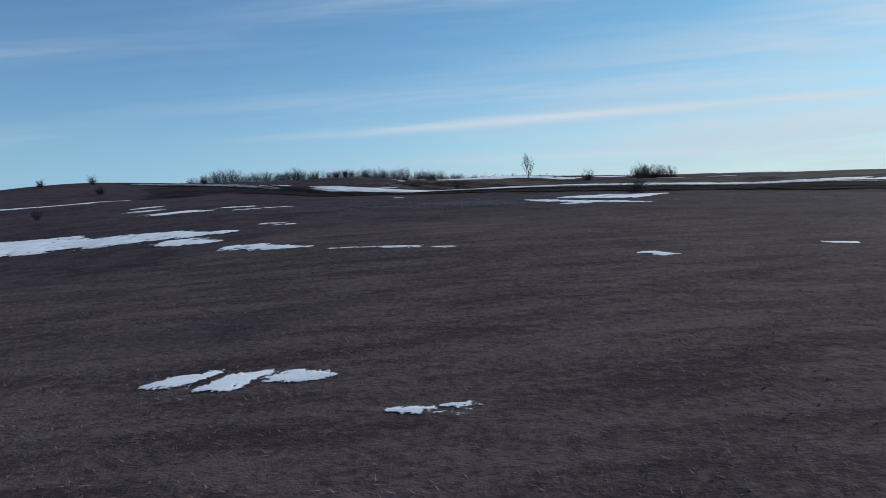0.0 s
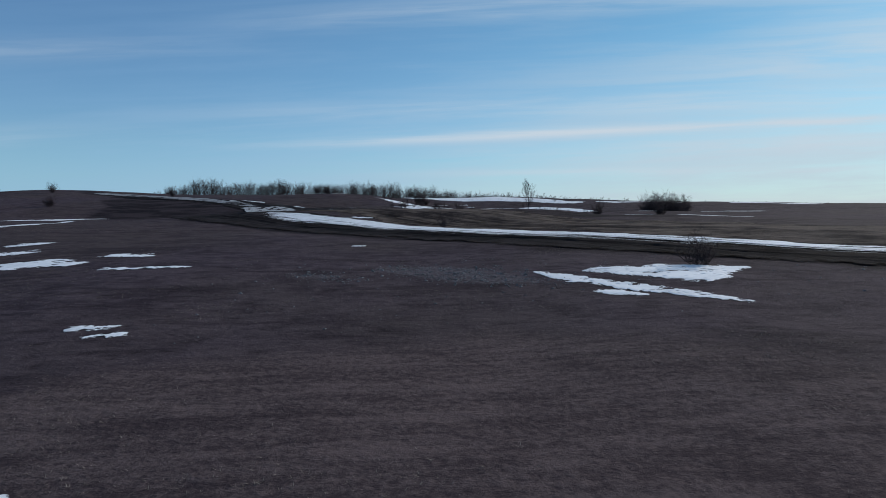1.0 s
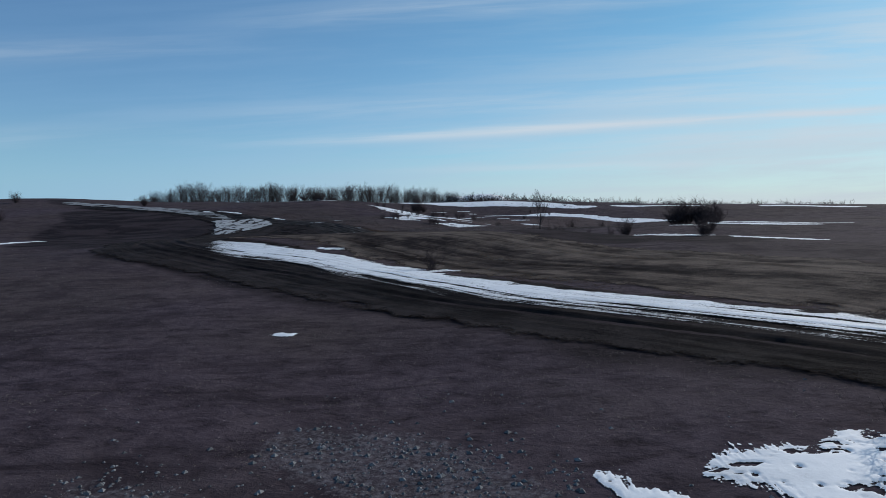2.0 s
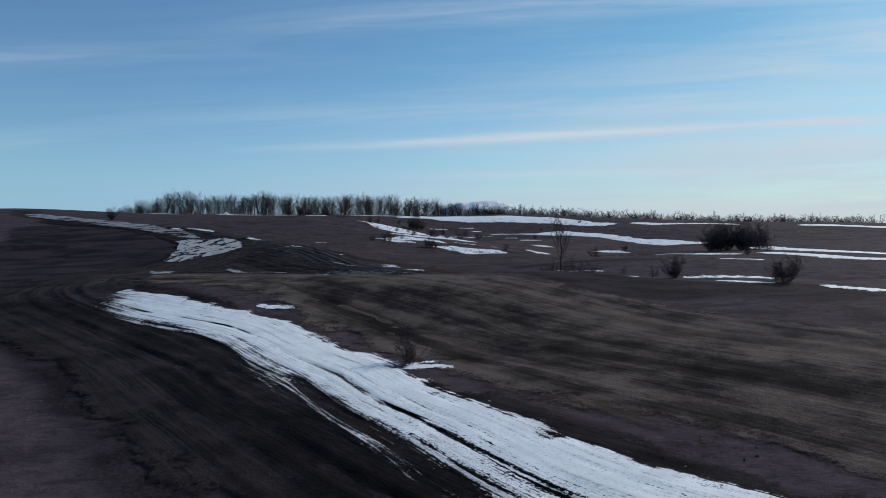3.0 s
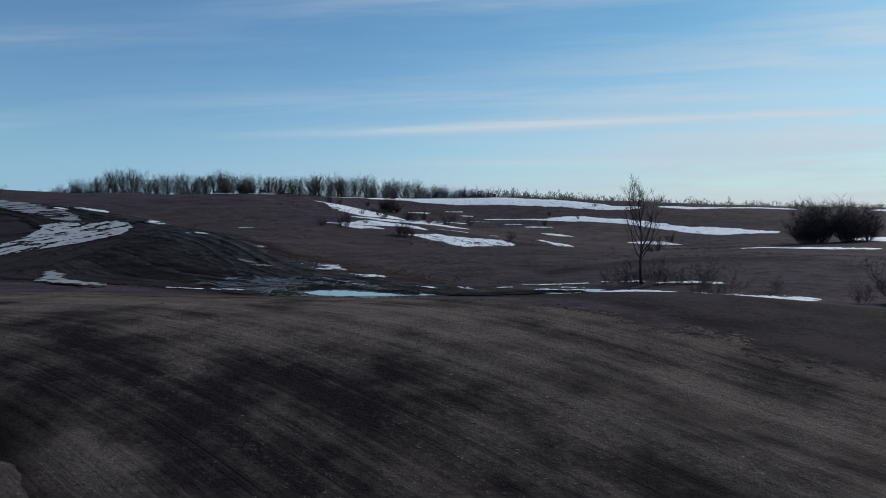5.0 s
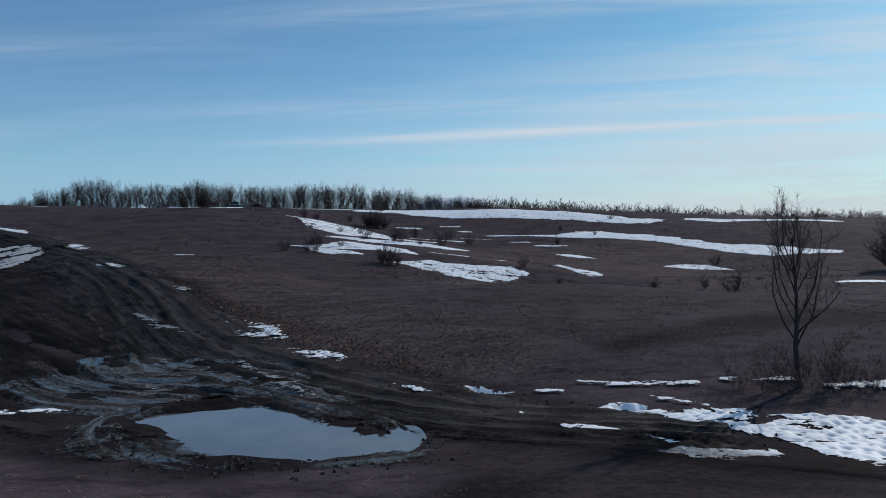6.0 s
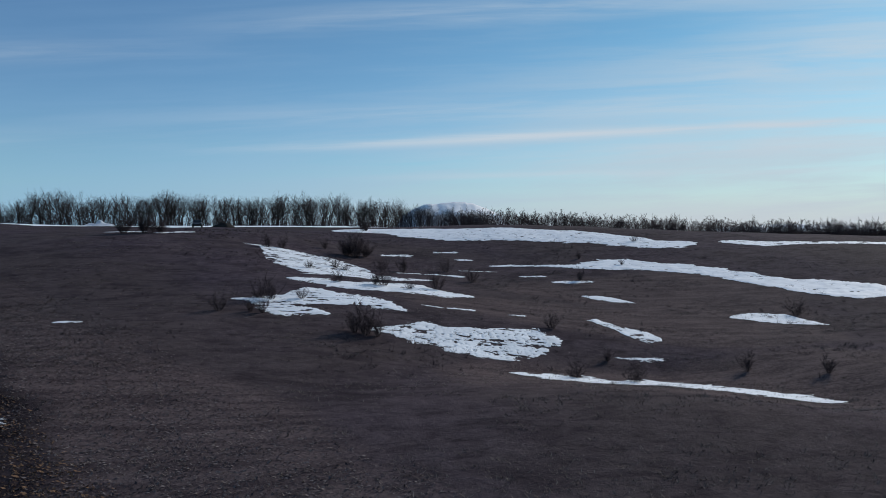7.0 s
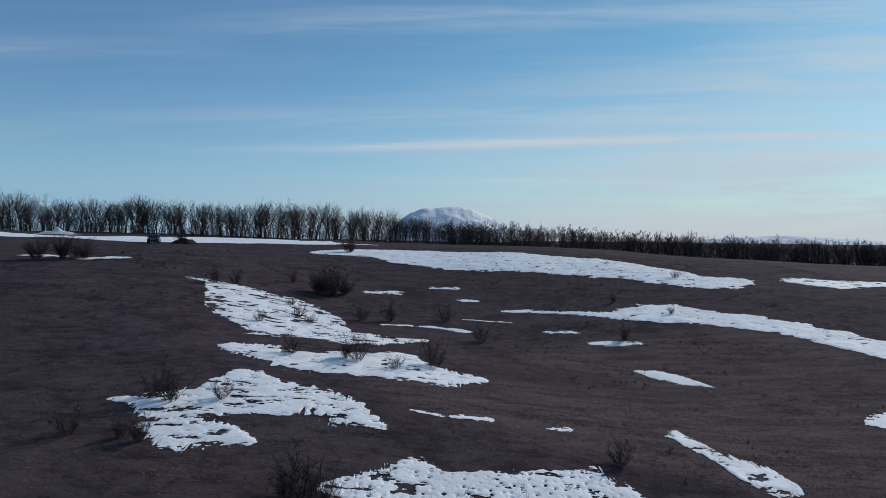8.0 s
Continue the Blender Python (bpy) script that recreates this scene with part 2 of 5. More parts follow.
def snow_material(name, dirt, streaky, tone=1.0):
    """Old snow, worn through to the ground where it lies thinnest."""
    k = Nodes(name)
    co = k.at()
    mid, fine = k.noise(co, 0.8, 5, 0.6), k.noise(co, 11.0, 5, 0.7)
    ragged = k.noise(k.at(scale=(0.8, 1.4, 1)), 2.3, 8, 0.74)
    c = k.mix(k.rng(mid, 0.35, 0.7), (0.88 * tone, 0.90 * tone, 0.93 * tone), (0.74 * tone, 0.77 * tone, 0.81 * tone))
    v = k.calc("ADD", k.calc("MULTIPLY", mid, 0.5), k.calc("MULTIPLY", fine, 0.5))
    loss = k.calc("MULTIPLY", k.calc("SUBTRACT", ragged, 0.5), 0.85)
    if streaky:
        run = k.noise(k.at("UV", (0.13, 4.8, 1)), 1.0, 8, 0.74, 0.5)
        v = k.calc("ADD", k.calc("MULTIPLY", run, 0.6), k.calc("MULTIPLY", fine, 0.4))
        loss = k.calc("ADD", k.calc("MULTIPLY", k.calc("SUBTRACT", run, 0.5), 2.2), k.calc("MULTIPLY", k.calc("SUBTRACT", fine, 0.5), 1.3))
    c = k.mix(k.calc("MULTIPLY", k.rng(v, 0.50 if streaky else 0.54, 0.66 if streaky else 0.70), dirt), c, (0.13, 0.105, 0.090))
    k.bump(k.calc("ADD", k.calc("MULTIPLY", mid, 0.6), k.calc("MULTIPLY", fine, 0.2)), 0.45, 0.07)
    k.put(k.rng(k.calc("ADD", k.attr("depth"), loss), 0.0, 0.05), k.b.inputs["Alpha"])
    return k.done(c, 0.75, 0.25)


def twig_material(name, a, b):
    k = Nodes(name)
    co = k.at(scale=(9, 9, 1.5))
    n = k.noise(co, 1.0, 4, 0.6)
    c = k.mix(k.rng(n, 0.35, 0.65), a, b)
    c = k.mix(k.calc("MULTIPLY", k.each(), 0.45), c, tuple(0.55 * v for v in a))
    k.bump(n, 0.4, 0.01)
    return k.done(c, 0.9, 0.15)


def loose_material(name, a, b, rough=0.9):
    k = Nodes(name)
    c = k.mix(k.island(), a, b)
    c = k.mix(k.calc("MULTIPLY", k.noise(k.at(), 30.0, 3), 0.5), c, tuple(0.6 * v for v in a))
    return k.done(c, rough, 0.2)


def water_material():
    k = Nodes("puddle_water")
    ripple = k.noise(k.at(scale=(1, 2.5, 1)), 2.2, 3, 0.5)
    k.bump(ripple, 0.06, 0.02)
    murk = k.mix(k.rng(k.noise(k.at(), 0.7, 3), 0.35, 0.7), (0.115, 0.120, 0.130), (0.150, 0.155, 0.165))
    return k.done(murk, 0.03, 1.0)


def mountain_material():
    k = Nodes("snowy_mountain")
    a, b = k.noise(k.at(scale=(1, 1, 0.35)), 0.012, 6, 0.65), k.noise(k.at(), 0.05, 4, 0.6)
    v = k.calc("ADD", k.calc("MULTIPLY", a, 0.75), k.calc("MULTIPLY", b, 0.25))
    height = k.t.nodes.new("ShaderNodeSeparateXYZ")
    k.t.links.new(k.co.outputs["Object"], height.inputs[0])
    # bare rock, mostly low down; its blue tint stands in for distance haze
    bare = k.rng(k.calc("ADD", v, k.rng(height.outputs[2], 110, 190, 0.14, -0.10)), 0.55, 0.66)
    c = k.mix(k.calc("MULTIPLY", bare, 0.7), (0.95, 0.95, 0.96), (0.42, 0.52, 0.66))
    k.bump(v, 0.12, 8.0)
    return k.done(c, 0.9, 0.1)


GROUND = ground_material()
MUD = track_material("dark_mud", (0.0095, 0.0080, 0.0088), (0.036, 0.0300, 0.0310), 0.10)
TRACK_MUD = track_material("track_mud", (0.012, 0.0105, 0.0112), (0.044, 0.0375, 0.0380), 0.30)
WET_MUD = track_material("wet_mud", (0.014, 0.0125, 0.0135), (0.060, 0.054, 0.054), 1.0)
TRACK = track_material("rutted_earth", (0.020, 0.0158, 0.0170), (0.150, 0.120, 0.103), 0.0, 2.2, 1.0)
DRY = track_material("dry_earth", (0.060, 0.048, 0.042), (0.165, 0.134, 0.114), 0.0, 1.0, 1.0, True)
DAMP = track_material("damp_earth", (0.013, 0.0104, 0.0115), (0.046, 0.037, 0.036), 0.0, 1.0, 1.0, True)
SNOW = snow_material("old_snow", 0.22, False)
ROAD_SNOW = snow_material("driven_snow", 0.85, True)
SLUSH = snow_material("grey_slush", 1.0, False, 0.30)
BEND_SLUSH = snow_material("trodden_slush", 1.0, False, 0.46)
BARK = twig_material("grey_bark", (0.032, 0.026, 0.028), (0.070, 0.058, 0.058))
TWIG = twig_material("bare_twig", (0.036, 0.027, 0.032), (0.068, 0.052, 0.058))
GRASS = loose_material("dead_grass", (0.095, 0.076, 0.066), (0.360, 0.305, 0.262))
LEAF = loose_material("dry_leaf", (0.058, 0.034, 0.023), (0.250, 0.145, 0.086))
STALK = loose_material("dry_stalk", (0.036, 0.029, 0.033), (0.215, 0.180, 0.176))
TUSSOCK = loose_material("tussock_grass", (0.040, 0.032, 0.031), (0.230, 0.188, 0.166))
STONE = loose_material("grey_stone", (0.10, 0.10, 0.105), (0.26, 0.26, 0.27))
CLOD = loose_material("earth_clod", (0.012, 0.010, 0.009), (0.050, 0.042, 0.038))
WATER = water_material()


def plain_material(name, color, rough, metal=0.0):
    k = Nodes(name)
    c = k.mix(k.calc("MULTIPLY", k.noise(k.at(), 3.0, 5, 0.65), 0.5), color, tuple(0.6 * v + 0.02 for v in color))
    return k.done(c, rough, 0.5, metal)


CAR_PAINT, CAR_GLASS = plain_material("dark_paint", (0.022, 0.024, 0.030), 0.35), plain_material("car_glass", (0.02, 0.024, 0.028), 0.05)
CAR_RIM, CAR_TYRE = plain_material("grey_rim", (0.35, 0.35, 0.36), 0.4, 0.8), plain_material("black_rubber", (0.02, 0.02, 0.02), 0.8)
HEAP_SNOW = plain_material("dirty_snow", (0.55, 0.58, 0.64), 0.8)


# ---------------------------------------------------------------- the lie of the land
def lattice(ix, iy, seed):
    v = np.sin(ix * 127.1 + iy * 311.7 + seed * 74.7) * 43758.5453
    return v - np.floor(v)


def vnoise(x, y, seed=0):
    ix, iy = np.floor(x), np.floor(y)
    fx, fy = x - ix, y - iy
    fx, fy = fx * fx * (3 - 2 * fx), fy * fy * (3 - 2 * fy)
    a, b = lattice(ix, iy, seed), lattice(ix + 1, iy, seed)
    c, d = lattice(ix, iy + 1, seed), lattice(ix + 1, iy + 1, seed)
    return (a + (b - a) * fx) * (1 - fy) + (c + (d - c) * fx) * fy - 0.5


def fbm(x, y, seed=0, octaves=4, gain=0.5):
    total, amp = 0.0, 1.0
    for o in range(octaves):
        total, amp = total + amp * vnoise(x * 2.03**o + 7.3 * o, y * 2.03**o - 3.1 * o, seed + o), amp * gain
    return total


LAND_X = (-90, -35, -10, 7, 24, 60, 140)
LAND_Z = {  # heights of the hillside across the way, row by row along y
    -20: (-8.00, -5.26, -4.02, -3.33, -2.52, -0.91, 2.68),
    25: (-2.81, -0.77, 0.53, 1.14, 1.29, 2.61, 4.11),
    50: (0.16, 2.03, 3.14, 3.31, 3.59, 4.50, 5.19),
    66: (1.88, 3.85, 4.29, 4.49, 4.84, 5.32, 5.88),
    80: (3.36, 5.34, 5.36, 5.19, 5.48, 5.90, 6.44),
    92: (4.91, 5.86, 7.12, 7.19, 6.56, 6.40, 6.93),
    98: (5.35, 6.30, 6.97, 6.92, 6.52, 6.64, 7.16),
    104: (5.83, 6.34, 6.77, 6.32, 6.79, 7.05, 7.48),
    114: (6.63, 6.40, 6.30, 6.80, 7.27, 7.38, 7.91),
    128: (8.00, 6.93, 8.01, 7.34, 7.14, 7.66, 8.50),
    145: (10.00, 8.94, 9.48, 8.94, 7.26, 7.92, 9.53),
    170: (12.60, 12.99, 12.80, 10.25, 9.63, 10.79, 10.99),
    200: (15.60, 15.13, 14.58, 13.67, 14.25, 13.60, 11.54),
    240: (17.20, 15.90, 15.75, 15.49, 15.27, 13.40, 9.80),
    300: (17.60, 16.63, 15.54, 14.96, 14.37, 12.20, 7.40),
}


def spline_weights(knots, q):
    """Weights of a natural cubic spline through values at the knots."""
    k = np.asarray(knots, float)
    q = np.clip(np.ravel(np.asarray(q, float)), k[0], k[-1])
    n, h = len(k), np.diff(k)
    a, b = np.eye(n), np.zeros((n, n))
    for i in range(1, n - 1):
        a[i, i - 1 : i + 2] = h[i - 1], 2 * (h[i - 1] + h[i]), h[i]
        b[i, i - 1 : i + 2] = 6 / h[i - 1], -6 / h[i - 1] - 6 / h[i], 6 / h[i]
    bend = np.linalg.solve(a, b)
    j = np.clip(np.searchsorted(k, q) - 1, 0, n - 2)
    s = ((k[j + 1] - q) / h[j])[:, None]
    r, e = 1 - s, np.eye(n)
    return s * e[j] + r * e[j + 1] + ((s**3 - s) * bend[j] + (r**3 - r) * bend[j + 1]) * (h[j] ** 2)[:, None] / 6


POND = (3.6, 103.0, 6.42)            # middle and water level
POND_LINE = [(1.7, 104.1, 1.15), (3.3, 103.3, 1.85), (4.9, 102.3, 1.15), (6.1, 101.7, 0.5)]
POOLS = ((6.95, 102.4, 0.38, 0.9), (9.6, 106.9, 0.55, 0.3), (13.0, 104.1, 0.55, 0.25))  # small pools: middle and half sizes


def land(x, y):
    x, y = np.broadcast_arrays(np.asarray(x, float), np.asarray(y, float))
    shape = x.shape
    x, y = x.ravel(), y.ravel()
    rows = np.array(list(LAND_Z.values()))
    z = np.einsum("nj,ji,ni->n", spline_weights(list(LAND_Z), y), rows, spline_weights(LAND_X, x))
    # beyond the wood the plain falls away and lies low to the horizon
    far = np.hypot(np.maximum(np.abs(x - 25) - 125, 0), np.maximum(np.abs(y - 140) - 165, 0))
    z = z * np.exp(-far / 500) - 6 * (1 - np.exp(-far / 300)) + far / (far + 300) * 9 * fbm(x / 240, y / 240, 40, 3)
    z += 0.30 * fbm(x / 11, y / 11, 11, 2) * np.clip((y - 5) / 20, 0.3, 1)
    z += 2.4 * np.exp(-(((x + 122) / 24) ** 2) - ((y - 222) / 35) ** 2)
    # the swell that half hides the snow bank
    z += 0.5 * np.exp(-(((x - 18) / 7) ** 2) - ((y - 95) / 3.2) ** 2)
    # a shallow dip where the slope turns up again
    z += 0.62 * np.exp(-(((x - 16) / 11) ** 2) - ((y - 125) / 4.5) ** 2) - 1.3 * np.exp(-(((x - 20.5) / 10) ** 2) - ((y - 136) / 4.5) ** 2)
    z -= 1.1 * np.exp(-(((x - 27) / 6) ** 2) - ((y - 129) / 4.5) ** 2)
    # the hollow that holds the puddle
    d, w = near_line(x, y, POND_LINE)
    d = 1 + (d - w) / 1.5 + 0.45 * fbm(x / 1.1, y / 1.1, 21, 4, 0.6)
    w = np.clip((2.0 - d) / 0.9, 0, 1)
    w = w * w * (3 - 2 * w)
    z = z * (1 - w) + w * (POND[2] + 0.30 * (np.minimum(d, 2) - 1.0))
    for px, py, rx, ry in POOLS:
        d = np.hypot((x - px) / rx, (y - py) / ry) + 0.5 * fbm(x / 0.5, y / 0.5, 27, 3)
        z -= 0.20 * np.clip(1.5 - d, 0, 1)
    return z.reshape(shape)


def near_line(x, y, line):
    """Distance to a line of (x, y, half width), and the half width there."""
    best, wide = np.full(x.shape, 1e9), np.zeros(x.shape)
    pts = line if len(line) > 1 else [line[0], line[0]]
    for (ax, ay, aw), (bx, by, bw) in zip(pts, pts[1:]):
        dx, dy = bx - ax, by - ay
        t = np.clip(((x - ax) * dx + (y - ay) * dy) / max(dx * dx + dy * dy, 1e-9), 0, 1)
        d = np.hypot(x - ax - t * dx, y - ay - t * dy)
        w = aw + t * (bw - aw)
        better = d - w < best - wide
        best, wide = np.where(better, d, best), np.where(better, w, wide)
    return best, wide


def near_span(x, y, line):
    """Like near_line, for a band that runs across the way: (x, y, half depth along y)."""
    p = np.array(sorted(line))
    at = np.clip(x, p[0, 0], p[-1, 0])
    return np.abs(y - np.interp(at, p[:, 0], p[:, 1])) + 1.6 * np.abs(x - at), np.interp(at, p[:, 0], p[:, 2])


def cover(x, y, lines, soft):
    """0 to 1: how much a spot lies on one of the lines."""
    total = np.zeros(np.shape(x))
    for line in lines:
        d, w = near_line(x, y, line)
        total = np.maximum(total, np.clip((w - d) / soft + 0.5, 0, 1))
    return total


def surface(name, verts, faces, material, uv=None, smooth=True, values=()):
    """One mesh object from arrays of corners and quads or triangles."""
    verts, faces = np.asarray(verts, np.float32), np.asarray(faces, np.int32)
    me = bpy.data.meshes.new(name)
    n, m = faces.shape
    me.vertices.add(len(verts))
    me.vertices.foreach_set("co", verts.ravel())
    me.loops.add(n * m)
    me.loops.foreach_set("vertex_index", faces.ravel())
    me.polygons.add(n)
    me.polygons.foreach_set("loop_start", np.arange(0, n * m, m, dtype=np.int32))
    me.update(calc_edges=True)
    me.polygons.foreach_set("use_smooth", np.full(n, smooth))
    if uv is not None:
        me.uv_layers.new(name="way").data.foreach_set("uv", np.asarray(uv, np.float32)[faces.ravel()].ravel())
    for key, numbers in values:
        me.attributes.new(key, "FLOAT", "POINT").data.foreach_set("value", np.asarray(numbers, np.float32).ravel())
    me.materials.append(material)
    me.validate()
    return new(name, me)


def grid_faces(rows, cols, keep=None):
    i = np.arange(rows * cols).reshape(rows, cols)
    f = np.stack([i[:-1, :-1], i[:-1, 1:], i[1:, 1:], i[1:, :-1]], -1).reshape(-1, 4)
    return f if keep is None else f[keep.ravel()[f].any(1)]


def trim_unused(verts, faces, uv=None):
    used = np.unique(faces)
    where = np.zeros(len(verts), int)
    where[used] = np.arange(len(used))
    return verts[used], where[faces], None if uv is None else uv[used], used


# the ways: middle line and half width
MAIN_ROAD = [(62, 4, 4), (42, 26, 4), (23.7, 46.9, 4.4), (17, 51.6, 4.6), (10, 57, 5.0), (3.1, 64.2, 5.4), (-2.5, 70.7, 5.6), (-8.7, 77.9, 5.8), (-14.2, 82.3, 6), (-19.6, 87.2, 6), (-23.7, 95.8, 5.5), (-26.7, 111.1, 6), (-24.7, 121.4, 6), (-24.6, 132.8, 6), (-31.6, 147.9, 5), (-43.7, 159.1, 4), (-55.4, 167.4, 3.5), (-69, 174.3, 3.2), (-99, 207, 3)]
BRANCH = [(14.2, 101.7, 0.8), (9.4, 104, 2.6), (4.4, 107.4, 2.6), (0.2, 111.4, 2.7), (-4.6, 118.5, 2.8), (-10.7, 127.4, 3.0), (-20.5, 140.5, 3.4), (-28.7, 148.5, 3.6), (-39.4, 156.6, 3.2)]
FIELD = [(40, 44, 8), (30, 58, 9), (20.5, 69, 9.8), (13, 77.5, 10), (5.5, 86, 9), (-2, 91.5, 7.5), (-10, 95, 5.5), (-22, 100, 4)]
MUD_AT = [[(10, 97.5, 1.5), (14, 94.5, 2.5), (20, 91.5, 3.5), (30, 88, 5)], [(14, 110.5, 0.6), (21, 113, 1.2), (30, 113, 1.5)], [(-70.5, 166.5, 3), (-55.4, 153.1, 9), (-46.7, 136.1, 13), (-37.9, 113.4, 10), (-31, 100, 6)], MAIN_ROAD, BRANCH, [(-34, 112, 7), (-37, 125, 9), (-42.3, 140.5, 8), (-50.3, 148.4, 6)], [(-15.4, 114, 5), (-15.6, 121.4, 6), (-20.2, 129.3, 6)], [(-5, 109.5, 3), (-9.6, 116, 4), (-13.4, 122.1, 5)], [(-4.8, 106.7, 3), (3.5, 103.8, 4)],
          [(8.8, 102.8, 2.6), (17.8, 98.2, 2.5)]]
# straw; the (-10, 17) line paints the first slope paler for sun angle
STRAW_LIT_AT = [[(-25, 154, 2.2), (-13, 139.5, 3.2), (-5, 129.5, 3.8), (1.5, 121.5, 4.0), (6, 116, 3.6), (9.2, 110.8, 2.2)], [(1.9, 11.6, 5), (9.6, 13.4, 6), (18, 17, 6)], [(-9, 9, 3), (1.9, 7.8, 4)], [(-10, 17, 5), (-3, 22, 7), (6, 24, 7)], [(10.9, 149.8, 3), (20, 148, 5), (30.9, 147.2, 7), (36.6, 158.8, 8), (22.3, 160.8, 4)], [(14, 134, 3), (22.7, 131.2, 4), (30.5, 134.5, 5)]]
LEAF_AT = [[(-15, 135, 0.8), (-7, 125.8, 1.2), (-1, 119.4, 1.4), (2.8, 114.6, 1.3), (5.2, 111.8, 1.2), (7.6, 109.3, 0.8)]]
STONE_AT = [[(-3.6, 43, 0.7), (-1.6, 42, 0.8)], [(1.2, 44, 1.6), (4, 42.6, 2.0), (6.6, 40.6, 1.2)]]


def build_ground():
    def axis(parts):
        out = [parts[0][0]]
        for a, b, step in parts:
            n = max(1, round((b - a) / step))
            out += list(np.linspace(a, b, n + 1)[1:])
        return np.array(out)

    xs = axis([(-4900, -1500, 340), (-1500, -400, 100), (-400, -160, 20), (-160, -60, 2.5), (-60, -32, 1.0), (-32, 50, 0.5), (50, 90, 1.0), (90, 200, 3.0), (200, 500, 25), (500, 1500, 100), (1500, 4900, 340)])
    ys = axis([(-1500, -300, 120), (-300, -20, 14), (-20, 2, 1.2), (2, 160, 0.5), (160, 220, 0.8), (220, 330, 2.0), (330, 600, 18), (600, 1600, 90), (1600, 4900, 330)])
    gx, gy = np.meshgrid(xs, ys)
    gz = land(gx, gy)
    ob = surface("ground", np.stack([gx, gy, gz], -1).reshape(-1, 3), grid_faces(len(ys), len(xs)), GROUND)
    x, y = gx.ravel(), gy.ravel()
    x, y = x + 3 * fbm(x / 9, y / 9, 91, 3), y + 3 * fbm(x / 9, y / 9, 95, 3)
    for name, lines, soft in (("mud", MUD_AT, 3.0), ("straw", STRAW_LIT_AT, 4.5), ("stone", STONE_AT, 1.2)):
        ob.data.attributes.new(name, "FLOAT", "POINT").data.foreach_set("value", cover(x, y, lines, soft).astype(np.float32))
    return tagged(ob, "brown winter pasture on a rolling hillside", "ground", kind="structure")


def smooth_line(line, step):
    """A line of (x, y, half width) sampled evenly, with its direction."""
    p = np.array(line, float)
    s = np.r_[0, np.cumsum(np.hypot(*np.diff(p[:, :2], axis=0).T))]
    q = np.arange(0, s[-1], step)
    w = spline_weights(s, q) @ p
    d = np.gradient(w[:, :2], axis=0)
    d /= np.hypot(*d.T)[:, None]
    return q, w, d


def way_strip(name, line, material, ruts, step, across, rise, rough, label, category, seed, lo=None, hi=None):
    """A worn way: ruts are (offset, width, depth); it thins out into the ground at its edges."""
    s, w, d = smooth_line(line, step)
    if lo is not None:
        pick = (s >= lo) & (s <= hi)
        s, w, d = s[pick], w[pick], d[pick]
    half = max(w[:, 2]) + 1.6
    u = np.arange(-half, half + across, across)
    S, U = np.meshgrid(s, u, indexing="ij")
    x = w[:, 0:1] - d[:, 1:2] * U
    y = w[:, 1:2] + d[:, 0:1] * U
    drift = 0.9 * fbm(S / 14, S * 0, seed, 2)
    relief = np.zeros_like(S)
    for k, (o, wide, deep) in enumerate(ruts):
        wander = o + drift + 0.35 * vnoise(S / 6, S * 0 + k, seed + 3 + k)
        shape = (U - wander) / wide
        here = np.clip(0.55 + 1.3 * vnoise(S / 9, S * 0 + k * 3.7, seed + 9), 0.15, 1)
        relief += here * deep * (-np.exp(-shape**2) + 0.45 * np.exp(-((np.abs(shape) - 1.6) ** 2) / 0.3))
    relief += rough * (fbm(S / 2.2, U / 0.5, seed + 20, 4) + 0.7 * fbm(x / 0.6, y / 0.6, seed + 30, 3))
    edge = w[:, 2:3] - np.abs(U) + 0.9 * fbm(S / 4.0, U / 1.5, seed + 40, 3) + 0.5 * fbm(x / 0.8, y / 0.8, seed + 44, 3)
    body = np.clip((edge + 0.9) / 1.4, 0, 1)
    relief *= body * body
    z = land(x, y) + 0.015 + (rise - 0.035) * body + relief
    v, f, uv, used = trim_unused(np.stack([x, y, z], -1).reshape(-1, 3), grid_faces(*S.shape, keep=edge > -1.0), np.stack([S, U], -1).reshape(-1, 2))
    hollow = np.clip(-relief / 0.12, 0, 1)
    return tagged(surface(name, v, f, material, uv, values=(("depth", edge.ravel()[used]), ("hollow", hollow.ravel()[used]))), label, category, kind="structure")


# ---------------------------------------------------------------- snow
def pieces(keep, least):
    """Faces of a grid, piece by piece, where the kept spots hang together."""
    rows, cols = keep.shape
    on = keep[:-1, :-1] | keep[:-1, 1:] | keep[1:, 1:] | keep[1:, :-1]
    seen = ~on
    for start in zip(*np.nonzero(on)):
        if seen[start]:
            continue
        seen[start] = True
        todo, cells = [start], []
        while todo:
            i, j = todo.pop()
            cells.append((i, j))
            for p, q in ((i + 1, j), (i - 1, j), (i, j + 1), (i, j - 1), (i + 1, j + 1), (i - 1, j - 1), (i + 1, j - 1), (i - 1, j + 1)):
                if 0 <= p < rows - 1 and 0 <= q < cols - 1 and not seen[p, q]:
                    seen[p, q] = True
                    todo.append((p, q))
        if len(cells) >= least:
            c = np.array(cells)
            base = c[:, 0] * cols + c[:, 1]
            yield np.stack([base, base + 1, base + cols + 1, base + cols], -1)


